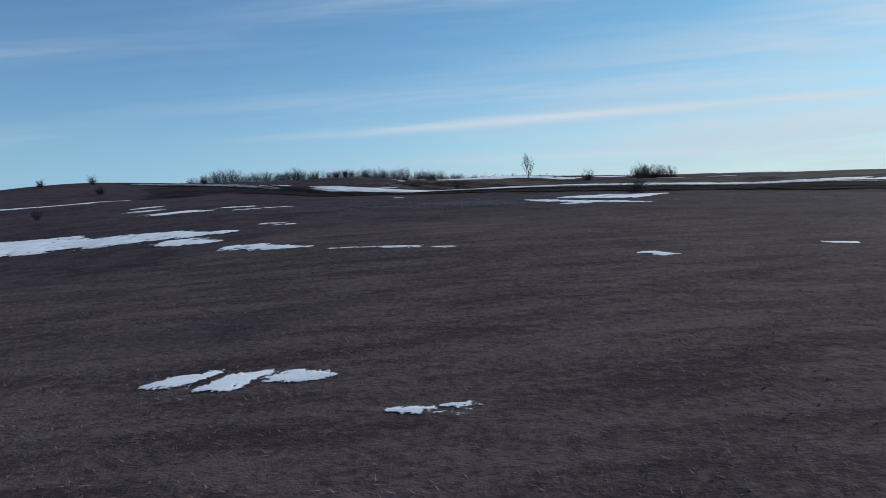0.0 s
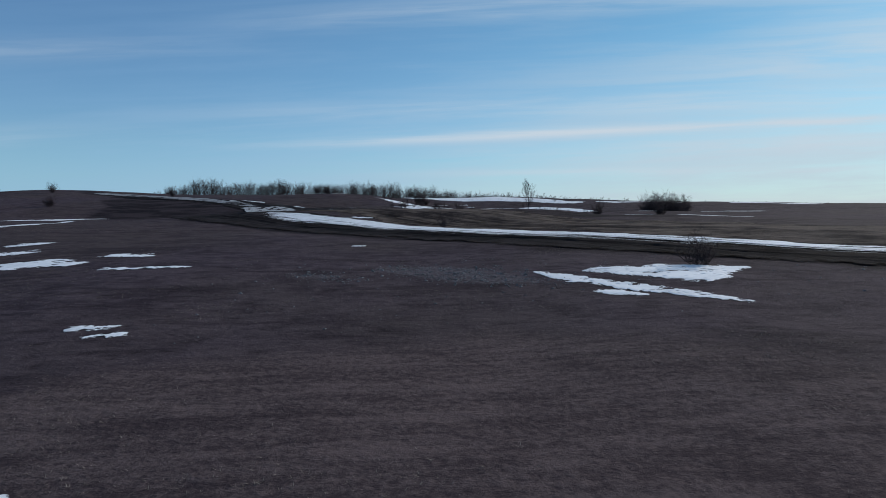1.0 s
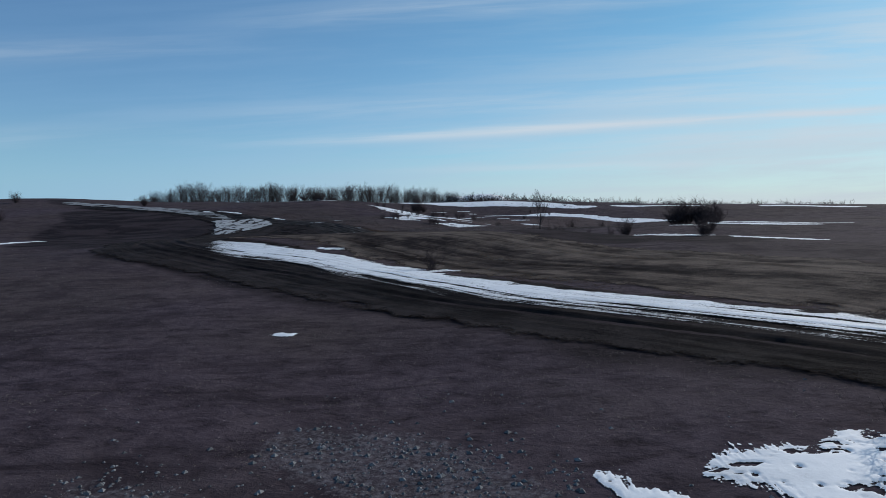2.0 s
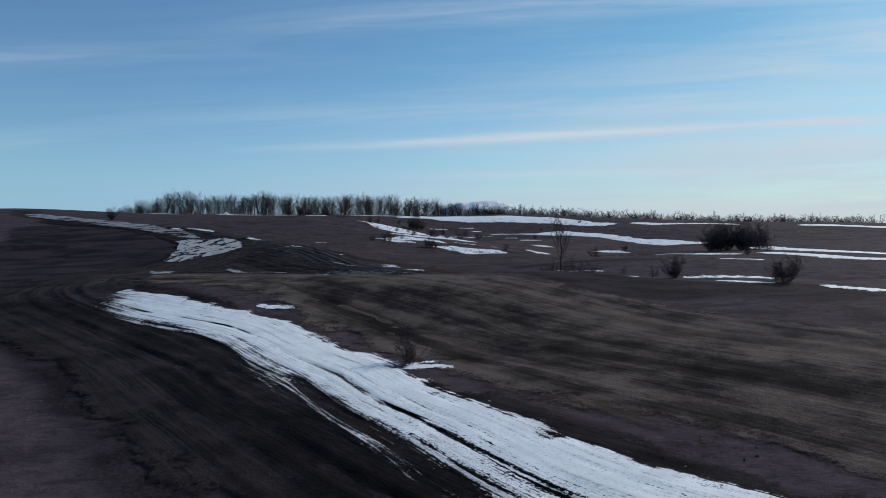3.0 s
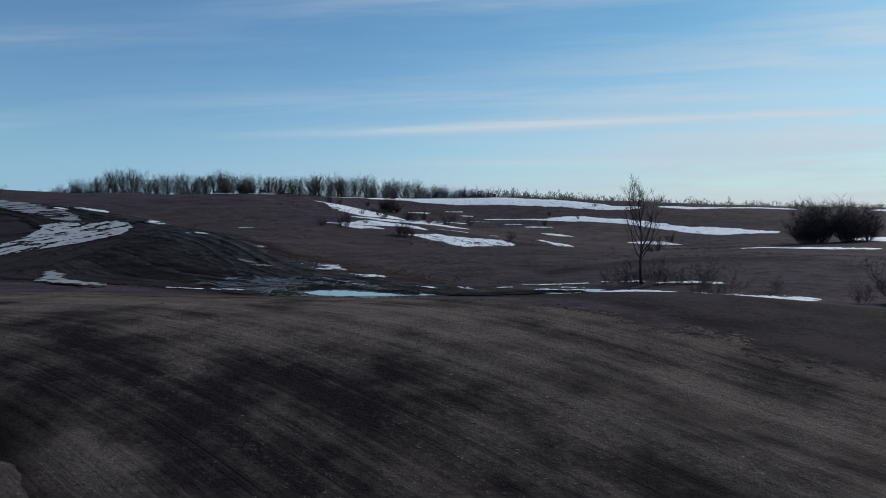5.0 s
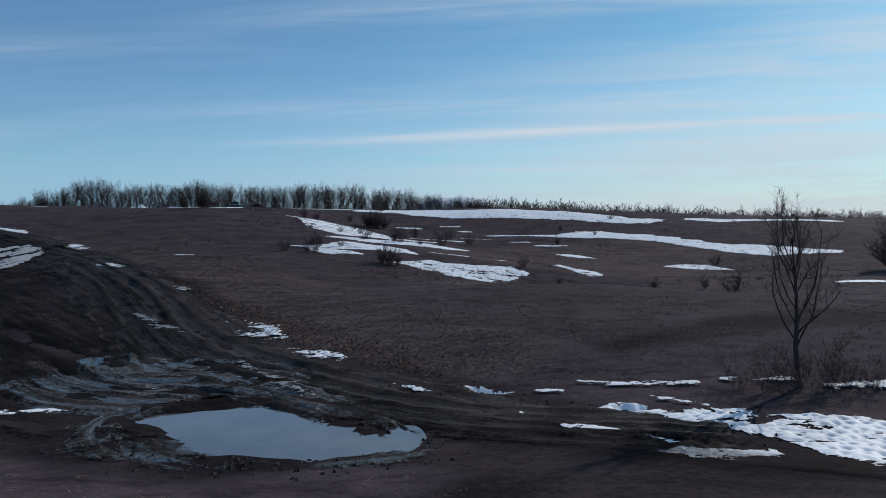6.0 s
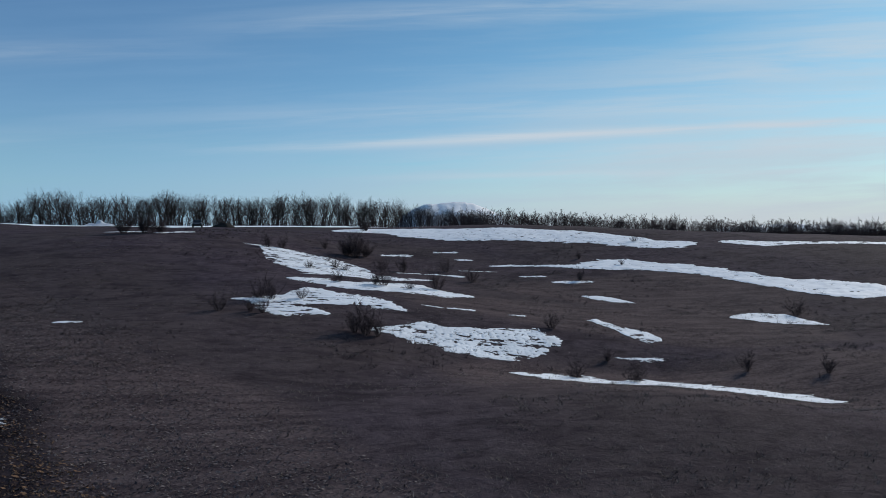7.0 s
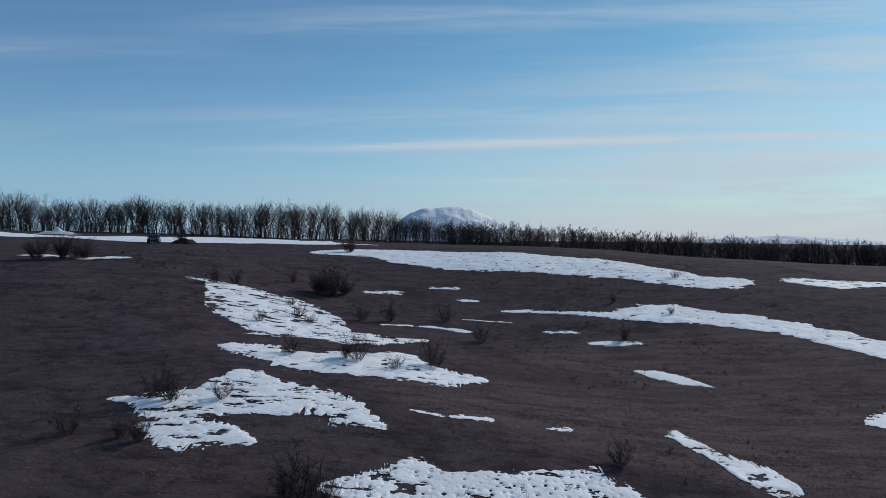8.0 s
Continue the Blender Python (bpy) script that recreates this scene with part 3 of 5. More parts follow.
def prints(x, y, gap, seed):
    """Distance to the nearest of many scattered hoof prints."""
    best = np.full(x.shape, 9.0)
    ix, iy = np.floor(x / gap), np.floor(y / gap)
    for dx in (-1, 0, 1):
        for dy in (-1, 0, 1):
            jx, jy = ix + dx, iy + dy
            px, py = (jx + 0.5 + 0.62 * lattice(jx, jy, seed)) * gap, (jy + 0.5 + 0.62 * lattice(jx, jy, seed + 7)) * gap
            best = np.minimum(best, np.hypot(x - px, y - py) + 0.08 * lattice(jx, jy, seed + 9))
    return best


def snow_patch(lines, cell, thick=0.05, holes=0.18, ragged=1.0, material=None, label="thin patch of old melting snow on brown pasture", seed=None, stretch=(0.55, 1.25), hoof=0.0, trim=0.22, band=False, gaps=(1.1, 2.6), lift=0.0):
    """Old snow left lying along lines of (x, y, half width): ragged edges, worn through in places."""
    pts = [p for line in lines for p in line]
    pad = 0.8 + 0.35 * max(p[2] for p in pts)
    x0, x1 = min(p[0] - p[2] for p in pts) - pad, max(p[0] + p[2] for p in pts) + pad
    y0, y1 = min(p[1] - p[2] for p in pts) - pad, max(p[1] + p[2] for p in pts) + pad
    gx, gy = np.meshgrid(np.arange(x0, x1, cell), np.arange(y0, y1, cell))
    seed = seed if seed is not None else round(abs(pts[0][0] * 3.1 + pts[0][1] * 1.7)) % 97
    f = np.full(gx.shape, -9.0)
    for line in lines:
        d, w = near_span(gx, gy, line) if band else near_line(gx, gy, line)
        size = np.clip(w, 0.12, 1.6)
        n = fbm(gx * stretch[0] / size, gy * stretch[1] / size, seed, 4, 0.6)
        bite = fbm(gx * 1.0, gy * 1.9, seed + 31, 6, 0.74)
        f = np.maximum(f, 0.9 * (w - d) - trim * size + ragged * (0.62 * size * n + 0.80 * np.minimum(size, 0.75) * bite))
    if holes:
        h = fbm(gx * gaps[0], gy * gaps[1], seed + 50, 5, 0.7)
        f = np.minimum(f, np.maximum((0.62 - holes * 0.55 - h) * 1.1, -0.3))
    pit = 0.0
    if hoof:
        d = prints(gx, gy, hoof, seed + 70)
        pit = np.clip(1 - d / 0.14, 0, 1)
        f = np.minimum(f, (d - 0.055) * 2.6)
    relief = 0.5 * thick * fbm(gx / 1.4, gy / 1.4, seed + 60, 3)
    z = land(gx, gy) + np.clip(f * 0.12, 0, 0.5 * thick) + 0.010 + lift + 0.12 * cell + relief * np.clip(f, 0, 1) - 0.4 * thick * pit
    corners = np.stack([gx, gy, z], -1).reshape(-1, 3)
    for faces in pieces(f > -0.16, 14):
        v, fc, _, used = trim_unused(corners, faces)
        tagged(surface("snow_patch", v, fc, material or SNOW, values=(("depth", f.ravel()[used]),)), label, "snow", "old snow patches")


def road_snow(line, material, seed, outer, shift, label, step=0.25, across=0.09):
    """Snow driven over by wheels, solid from its inner edge (third number: its width), then thinning into streaks."""
    s, w, d = smooth_line(line, step)
    u = np.arange(-1.2 - shift * max(w[:, 2]), max(w[:, 2]) + outer + 0.8, across)
    S, U = np.meshgrid(s, u, indexing="ij")
    x, y = w[:, 0:1] - d[:, 1:2] * U, w[:, 1:2] + d[:, 0:1] * U
    wide = w[:, 2:3]
    a = U + shift * wide - 0.34
    ends = np.minimum(S - s[0], s[-1] - S) * 0.5
    rag = 0.75 * fbm(x / 1.3, y / 1.3, seed + 3, 6, 0.7)
    lanes = fbm(S / 17, (U + 0.3 * fbm(S / 8, S * 0, seed + 1, 2)) / 0.55, seed + 2, 4, 0.62)
    solid = np.minimum(np.minimum(a, 0.9) + rag, (wide - a) * 0.30 + 0.25 * rag + 0.5 * lanes)
    thinning = np.clip((a - wide) / outer, 0, 1.3)
    streaks = np.minimum(0.27 + 0.5 * lanes - 0.66 * thinning + 0.2 * rag, (a - 0.5 * wide))
    f = np.minimum(np.maximum(solid, streaks), ends)
    for track in (0.85, 1.75, 1.98, 2.6):
        f -= (0.42 + 0.5 * fbm(S / 1.1, U / 0.3, seed + 15, 3)) * np.exp(-(((a - track - 0.5 * fbm(S / 9, S * 0, seed + 12, 2)) / 0.15) ** 2)) * np.clip(2.4 * vnoise(S / 6, S * 0 + 4.4 + 3.1 * track, seed) + 0.45, 0, 1)
    z = land(x, y) + 0.150 + np.clip(f * 0.06, -0.02, 0.03) + 0.012 * lanes
    corners, ways = np.stack([x, y, z], -1).reshape(-1, 3), np.stack([S, U], -1).reshape(-1, 2)
    for faces in pieces(f > -0.45, 60):
        v, fc, uv, used = trim_unused(corners, faces, ways)
        tagged(surface("snow_patch", v, fc, material, uv, values=(("depth", f.ravel()[used]),)), label, "snow", "old snow patches")


# ---------------------------------------------------------------- plants
class Wood:
    """Collects tapering three-sided rods into one mesh."""

    def __init__(self):
        self.v, self.f = [], []

    def rod(self, pts, radii, sides=3):
        base = len(self.v)
        for k, (p, r) in enumerate(zip(pts, radii)):
            way = (pts[min(k + 1, len(pts) - 1)] - pts[max(k - 1, 0)]).normalized()
            a = way.cross(Vector((0.31, 0.17, 0.93) if abs(way.z) < 0.9 else (1, 0.2, 0))).normalized()
            b = way.cross(a)
            for i in range(sides):
                t = 2 * math.pi * i / sides
                self.v.append(p + (a * math.cos(t) + b * math.sin(t)) * r)
        for k in range(len(pts) - 1):
            for i in range(sides):
                j = (i + 1) % sides
                p, q, r, t = base + k * sides + i, base + k * sides + j, base + (k + 1) * sides + j, base + (k + 1) * sides + i
                self.f += [(p, q, r), (p, r, t)]

    def spike(self, a, b, radius):
        """A thin three-sided twig that ends in a point."""
        base, way = len(self.v), (b - a).normalized()
        u = way.cross(Vector((0.31, 0.17, 0.93) if abs(way.z) < 0.9 else (1, 0.2, 0))).normalized()
        w = way.cross(u)
        self.v += [a + u * radius, a + (w * 0.87 - u * 0.5) * radius, a - (w * 0.87 + u * 0.5) * radius, b]
        self.f += [(base, base + 1, base + 3), (base + 1, base + 2, base + 3), (base + 2, base, base + 3)]

    def mesh(self, name, material):
        me = bpy.data.meshes.new(name)
        me.from_pydata([tuple(p) for p in self.v], [], self.f)
        me.polygons.foreach_set("use_smooth", [True] * len(me.polygons))
        me.materials.append(material)
        return me


def grow(rng, start, way, length, bends, up, wander):
    """A wandering line of points from start."""
    pts, p, d = [start], start.copy(), way.normalized()
    for _ in range(bends):
        d = (d + Vector((rng.uniform(-1, 1), rng.uniform(-1, 1), rng.uniform(-0.6, 1) * 0.8 + up)) * wander).normalized()
        p = p + d * (length / bends)
        pts.append(p)
    return pts


def bare_tree(seed, high, spread=0.42, limbs=9, forks=6, twigs=5, first=0.25, stem=0.016, fat=1.0, steep=1.0):
    """Meshes of a leafless tree: trunk with limbs, and the fine crown."""
    rng = random.Random(seed)
    trunk, crown = Wood(), Wood()
    axis = grow(rng, Vector((0, 0, -0.15)), Vector((rng.uniform(-0.1, 0.1), rng.uniform(-0.1, 0.1), 1)), high * 0.80, 7, 0.25, 0.16)
    r0 = high * stem
    trunk.rod(axis, [r0 * (1 - 0.82 * k / 7) for k in range(8)], 5)
    for i in range(limbs):
        t = first + (0.97 - first) * (i + rng.random() * 0.8) / limbs
        k = min(int(t * 7), 6)
        p = axis[k].lerp(axis[k + 1], t * 7 - k)
        a = i * 2.4 + rng.uniform(-0.6, 0.6)
        reach = high * spread * (1.25 - 0.75 * t) * rng.uniform(0.75, 1.2)
        limb = grow(rng, p, Vector((math.cos(a), math.sin(a), steep * rng.uniform(0.7, 1.5))), reach, 5, 0.35, 0.28)
        rl = r0 * (0.52 - 0.32 * t)
        trunk.rod(limb, [rl * (1 - 0.75 * q / 5) for q in range(6)], 3)
        for j in range(forks):
            u = 0.25 + 0.75 * (j + rng.random()) / forks
            q = min(int(u * 5), 4)
            c = limb[q].lerp(limb[q + 1], u * 5 - q)
            side = Vector((rng.uniform(-1, 1), rng.uniform(-1, 1), steep * rng.uniform(0.2, 1.4)))
            branch = grow(rng, c, side, reach * rng.uniform(0.20, 0.40), 2, 0.3, 0.3)
            crown.rod(branch, [0.014 * fat, 0.010 * fat, 0.006 * fat])
            for _ in range(twigs):
                e = branch[rng.choice((0, 1, 2))].lerp(branch[1], rng.random())
                way = Vector((rng.uniform(-1, 1), rng.uniform(-1, 1), steep * rng.uniform(0.1, 1.6))).normalized()
                crown.spike(e, e + way * reach * rng.uniform(0.10, 0.24), 0.010 * fat)
    return trunk, crown


def shrub_wood(seed, high, wide, stems=12, forks=6, twigs=4, fat=1.0):
    """Meshes of a leafless shrub: stems from one root, and fine twigs."""
    rng = random.Random(seed)
    stem, twig = Wood(), Wood()
    for i in range(stems):
        a = i * 2.4 + rng.uniform(-0.5, 0.5)
        lean = rng.uniform(0.05, 1.0)
        start = Vector((math.cos(a), math.sin(a), 0)) * 0.10 * wide * rng.random() - Vector((0, 0, 0.08))
        long = high * rng.uniform(0.5, 1.12) * (1 - 0.3 * lean)
        axis = grow(rng, start, Vector((math.cos(a) * lean * wide / high, math.sin(a) * lean * wide / high, 1)), long, 5, 0.15, 0.22)
        stem.rod(axis, [0.017 * min(1, fat) * (1 - 0.8 * k / 5) * (0.6 + 0.2 * high) for k in range(6)])
        for j in range(forks):
            u = 0.18 + 0.8 * (j + rng.random()) / forks
            q = min(int(u * 5), 4)
            c = axis[q].lerp(axis[q + 1], u * 5 - q)
            b = grow(rng, c, Vector((rng.uniform(-1, 1), rng.uniform(-1, 1), rng.uniform(0.0, 1.4))), long * rng.uniform(0.18, 0.42), 2, 0.15, 0.3)
            twig.rod(b, [0.009 * fat, 0.006 * fat, 0.003 * fat])
            for _ in range(twigs):
                e = b[rng.choice((0, 1, 2))].lerp(b[1], rng.random())
                twig.spike(e, e + Vector((rng.uniform(-1, 1), rng.uniform(-1, 1), rng.uniform(-0.2, 1.4))).normalized() * long * rng.uniform(0.08, 0.26), 0.006 * fat)
    return stem, twig


def plant(name, parts, x, y, label, category, group, turn=0.0, size=1.0, sink=0.0):
    """An Empty on the ground that carries the given (part name, mesh)."""
    top = tagged(new(name), label, category, group)
    for part_name, me in parts:
        new(part_name, me).parent = top
    top.matrix_basis = pose(x, y, float(land(x, y)) - sink, 0, 0, turn)
    top.scale = (size, size, size)
    return top


# ---------------------------------------------------------------- build the setting
build_ground()
way_strip("dirt_road", MAIN_ROAD, MUD, [(-2.6, 0.35, 0.10), (-1.2, 0.3, 0.09), (0.4, 0.35, 0.08), (1.6, 0.3, 0.10), (2.9, 0.3, 0.06)], 0.3, 0.13, 0.09, 0.06,
          "muddy dirt road with deep wheel ruts", "road", 5, 30, 235)
way_strip("dirt_road", BRANCH, TRACK_MUD, [(-1.5, 0.35, 0.12), (-0.5, 0.25, 0.06), (0.7, 0.3, 0.08), (1.7, 0.35, 0.11)], 0.22, 0.11, 0.11, 0.09,
          "wet muddy track running past a puddle", "road", 15, 0, 96)
way_strip("mud_slope", [(-29, 136, 4), (-22, 127, 6.5), (-15, 119, 7), (-9, 113, 5.5), (-3, 107.5, 3.6), (4, 104, 2.2)], MUD, [(-4.2, 0.4, 0.09), (-2.6, 0.3, 0.07), (-1.1, 0.35, 0.08), (0.6, 0.3, 0.08), (2.1, 0.35, 0.09), (3.9, 0.3, 0.07)], 0.3, 0.13, 0.06, 0.07,
          "dark churned mud slope below the road's bend", "mud", 61)
way_strip("wet_mud", [(7.6, 102.2, 0.5), (6.0, 104.4, 1.0), (3.6, 106.6, 1.5), (1.0, 108.2, 2.8), (-1.6, 108.8, 3.6), (-3.4, 110.4, 2.6), (-4.4, 112.6, 0.8)], WET_MUD,
          [(-2.2, 0.3, 0.1), (-1.4, 0.25, 0.09), (-0.6, 0.3, 0.11), (0.2, 0.25, 0.09), (1.0, 0.3, 0.1), (1.9, 0.3, 0.09)], 0.16, 0.08, 0.12, 0.13, "wet churned mud beside the puddle", "mud", 17)
rim = [(0.3, 105.2, 0.5), (-0.2, 103.6, 0.6), (0.9, 102.0, 0.6), (2.4, 100.9, 0.5), (4.2, 100.4, 0.45), (6.0, 100.6, 0.45), (7.3, 101.2, 0.5), (6.6, 103.0, 0.5), (5.4, 104.2, 0.55), (3.9, 105.5, 0.6), (2.2, 106.2, 0.6)]
way_strip("mud_rim", rim, WET_MUD, [(-0.3, 0.25, 0.05)], 0.14, 0.08, 0.06, 0.09, "trodden mud rim round the puddle", "mud", 47)
way_strip("worn_field", FIELD, TRACK, [(o, 0.45, 0.035) for o in (-10.5, -8.3, -6.4, -4.2, -2.2, 0.3, 2.1, 4.6, 6.3, 8.8, 11)], 0.4, 0.2, 0.07, 0.035,
          "bare brown earth marked by many wheel tracks", "earth", 25)
PALE, DARK = "paler dry wheel track across bare earth", "dark damp wheel track across bare earth"
for line, material, rise, label, seed in (([(-9, 99.4, 0.9), (-1.5, 98.2, 1.5), (2.5, 97.2, 1.6), (6.5, 95.6, 1.4), (10, 92.8, 0.8)], DRY, 0.10, PALE, 83), ([(7.0, 88.4, 0.4), (9.8, 86.6, 0.9), (12.5, 84.7, 1.1), (15.5, 81.2, 1.2), (18, 78.2, 1.2), (21.8, 74.6, 1.1), (28, 66, 0.9)], DRY, 0.10, PALE, 84),
                                          ([(7.0, 84.4, 0.4), (7.9, 82.0, 0.9), (9.4, 78.9, 1.0), (11.0, 76.6, 0.4)], DRY, 0.11, PALE, 85), ([(7.6, 72.6, 0.3), (8.5, 70.8, 0.7), (9.6, 68.8, 0.9), (10.6, 66.2, 0.9), (13.5, 62.5, 0.5)], DRY, 0.11, PALE, 86),
                                          ([(-5.5, 89.5, 0.7), (-2.5, 86.5, 1.5), (2.3, 80.3, 1.7), (5.4, 75.7, 1.5), (8.2, 71.4, 1.0), (13, 65, 0.6)], DAMP, 0.085, DARK, 87), ([(6.5, 79.5, 0.5), (9.5, 76.0, 1.1), (12.5, 73.4, 1.3), (16, 70.5, 1.1), (22, 64, 0.6)], DAMP, 0.09, DARK, 88),
                                          ([(14, 87.6, 0.5), (18.5, 83.6, 1.1), (22.5, 79.0, 1.2), (27, 72.5, 0.8)], DAMP, 0.09, DARK, 89), ([(8.6, 102.6, 0.7), (11.0, 101.3, 1.4), (13.5, 99.4, 1.3), (17, 97.6, 0.9), (22, 96, 0.5)], DAMP, 0.09, "dark muddy verge beside the snow bank", 90)):
    way_strip("worn_field", line, material, [(-0.8, 0.25, 0.03), (0.8, 0.25, 0.03)], 0.3, 0.12, rise, 0.02, label, "earth", seed)

def puddle(x, y, z, rx, ry, label, turn=0.0):
    """A level sheet of water; the hollow that it lies in gives its outline."""
    c, d = math.cos(turn), math.sin(turn)
    ring = [(x + rx * math.cos(k * math.pi / 24) * c - ry * math.sin(k * math.pi / 24) * d, y + rx * math.cos(k * math.pi / 24) * d + ry * math.sin(k * math.pi / 24) * c, z) for k in range(48)]
    tagged(surface("puddle", [(x, y, z), *ring], [(0, 1 + i, 1 + (i + 1) % 48) for i in range(48)], WATER), label, "puddle", kind="structure")


puddle(POND[0] - 0.1, POND[1], POND[2], 4.1, 2.35, "shallow muddy puddle reflecting the pale sky", -0.50)
for px, py, rx, ry in POOLS:
    puddle(px, py, float(land(px, py)) + 0.085, rx * 1.25, ry * 1.25, "small pool of meltwater in churned mud")

# snow: groups of lines that form one patch
ROAD_SNOW_LINE = [(63, 6.5, 1.4), (43, 29, 1.5), (27, 48.6, 1.6), (19.5, 54.8, 1.8), (15.3, 57.8, 2.1), (12.7, 59.8, 2.4), (10.1, 62.2, 2.7), (7.7, 65.8, 2.9), (5.5, 69.0, 3.0), (3.2, 72.9, 3.2), (1.1, 75.5, 3.2), (-1.0, 78.4, 3.1), (-4.1, 81.8, 3.1), (-7.4, 83.8, 2.9), (-9.8, 85.2, 2.6), (-11.9, 86.5, 2.0), (-14.3, 87.9, 1.2), (-15.8, 88.6, 0.6)]
road_snow(ROAD_SNOW_LINE, ROAD_SNOW, 35, 1.9, 0.0, "dirty driven snow lying along the muddy road")
SLUSH_LABEL = "strip of grey slush in the mud"
snow_patch([[(-89, 195, 3.0), (-78, 187, 3.6), (-62, 173.7, 3.2), (-49, 163.7, 3.2), (-38.5, 154.6, 2.6), (-33.5, 149.5, 1.6)]], 0.2, 0.06, 0.75, 1.0, SLUSH, "grey trodden slush on the road over the brow", band=True, trim=0.1, gaps=(0.35, 0.9), lift=0.12)
snow_patch([[(-34.3, 146, 1.5), (-31, 141, 6.5), (-28.5, 137.5, 12), (-27, 135.5, 12.5), (-25.6, 135, 12), (-24, 134.5, 8.5), (-22.8, 134, 5), (-21.8, 134.5, 1.2)]], 0.13, 0.08, 0.8, 1.0, BEND_SLUSH, "grey rutted slush in the road's bend", band=True, trim=0.05, hoof=0.35, stretch=(0.9, 0.5), gaps=(1.3, 0.5), lift=0.13)
for line in ([(-25.5, 114.5, 0.8), (-23.0, 111.5, 2.8), (-22.2, 108.8, 2.6), (-20.8, 107.2, 1.2)], [(-17.6, 116.2, 0.7), (-14.5, 111, 1.8), (-11.6, 107, 1.6), (-8.6, 104.2, 0.7)]):
    snow_patch([line], 0.10, 0.05, 0.75, 1.0, SLUSH, SLUSH_LABEL, band=True, gaps=(0.9, 0.9), lift=0.10)
for line in ([(-6.2, 119.6, 0.2), (-4.4, 117.6, 0.4), (-2.5, 115.8, 0.2)], [(1.2, 110.4, 0.2), (2.8, 108.2, 0.35), (4.3, 106.4, 0.2)]):
    snow_patch([line], 0.06, 0.04, 0.9, 1.0, SLUSH, SLUSH_LABEL, lift=0.12)
# the first slope
for line in ([(-4.7, 10.15, 0.08), (-4.31, 10.26, 0.27), (-3.92, 10.25, 0.28), (-3.62, 10.5, 0.06)], [(-3.8, 9.8, 0.08), (-3.44, 9.92, 0.34), (-3.15, 10.09, 0.30), (-2.78, 10.33, 0.06)], [(-2.85, 10.03, 0.08), (-2.38, 10.04, 0.32), (-2.03, 9.98, 0.22), (-1.75, 9.97, 0.05)],
             [(-0.9, 8.47, 0.06), (-0.59, 8.41, 0.12), (-0.33, 8.37, 0.05)], [(-0.44, 8.26, 0.04), (-0.18, 8.2, 0.10), (0.04, 8.15, 0.04)], [(-0.22, 8.47, 0.04), (0.01, 8.44, 0.12), (0.26, 8.38, 0.04)]):
    snow_patch([line], 0.025, 0.03, 0.0, 0.45, band=True, trim=0.0)
snow_patch([[(11.1, 17.8, 0.18), (11.7, 17.6, 0.17)]], 0.03, 0.03, 0.0, 0.35)
snow_patch([[(5.68, 17.8, 0.1), (5.98, 17.65, 0.27), (6.27, 17.44, 0.3), (6.58, 17.25, 0.06)]], 0.03, 0.04, 0.0, 0.5, band=True, trim=0.0)
snow_patch([[(-26, 33.7, 3.4), (-21.1, 33.3, 3.2), (-16.1, 32.5, 2.4), (-13.3, 31.7, 2.1), (-11.5, 31.1, 1.3), (-9.8, 31.1, 0.5)]], 0.12, 0.08)
snow_patch([[(-12.1, 28.6, 0.45), (-11.2, 28.7, 1.15), (-9.9, 28, 0.6)]], 0.07)
snow_patch([[(-8.2, 25.9, 0.55), (-7.2, 25.3, 0.75), (-6, 24.8, 0.5), (-4.8, 24.1, 0.2)]], 0.06)
snow_patch([[(-3.8, 23.1, 0.16), (-2, 22.3, 0.2), (-0.6, 21.6, 0.16)]], 0.04, 0.04)
snow_patch([[(-0.1, 21.2, 0.14), (0.7, 21, 0.14)]], 0.04, 0.04)
snow_patch([[(-8.8, 33.9, 0.3), (-7.7, 34.1, 0.22)], [(-8, 33, 0.2), (-7.2, 33.2, 0.26)]], 0.06, 0.05)
snow_patch([[(-21.7, 50.2, 1.0), (-19.6, 49.8, 2.0), (-17, 48.9, 0.9)]], 0.12)
for line in ([(-16.8, 52.6, 0.6), (-14.6, 51.7, 0.75)], [(-13.8, 45.7, 0.45), (-12.1, 45.4, 0.42)], [(-11.5, 45.6, 0.42), (-9.9, 45.4, 0.4)], [(-25.2, 55.8, 0.9), (-24.2, 56.2, 1.0)],
             [(-27.6, 61.3, 0.8), (-26.5, 61.7, 0.8)], [(-2.5, 54.9, 0.3), (-2.1, 54.8, 0.3)]):
    snow_patch([line], 0.08)
snow_patch([[(-47, 70, 1.6), (-44, 72, 1.8), (-40.6, 74, 1.6), (-39.3, 80.8, 1.3), (-42.7, 95.1, 0.8)]], 0.2)
snow_patch([[(-58.3, 104.6, 1.2), (-51.6, 108.1, 1.6), (-49, 116.6, 1.0)]], 0.25)
# beside the lone roadside bush
snow_patch([[(8.9, 42.35, 0.26), (9.76, 42.5, 0.8), (10.74, 42.14, 1.15), (11.85, 41.75, 1.85), (12.8, 41.8, 2.45), (13.3, 41.7, 2.3), (14.43, 42.0, 1.85), (15.68, 42.7, 0.85), (16.8, 42.9, 0.22)],
            [(6.75, 42.37, 0.3), (7.24, 41.58, 0.85), (8.04, 40.73, 1.05), (8.87, 39.73, 0.9), (9.37, 39.0, 0.98), (9.96, 38.28, 1.07), (10.58, 37.75, 1.02), (11.28, 36.98, 0.9), (11.89, 36.25, 0.7), (12.7, 35.5, 0.3)], [(8.05, 37.85, 0.15), (8.5, 37.67, 0.52), (9.21, 37.33, 0.55), (9.75, 36.95, 0.2)]],
           0.045, 0.06, 0.25, 0.6, trim=0.0, band=True, hoof=0.85, label="trodden snow patch beside a bare bush")
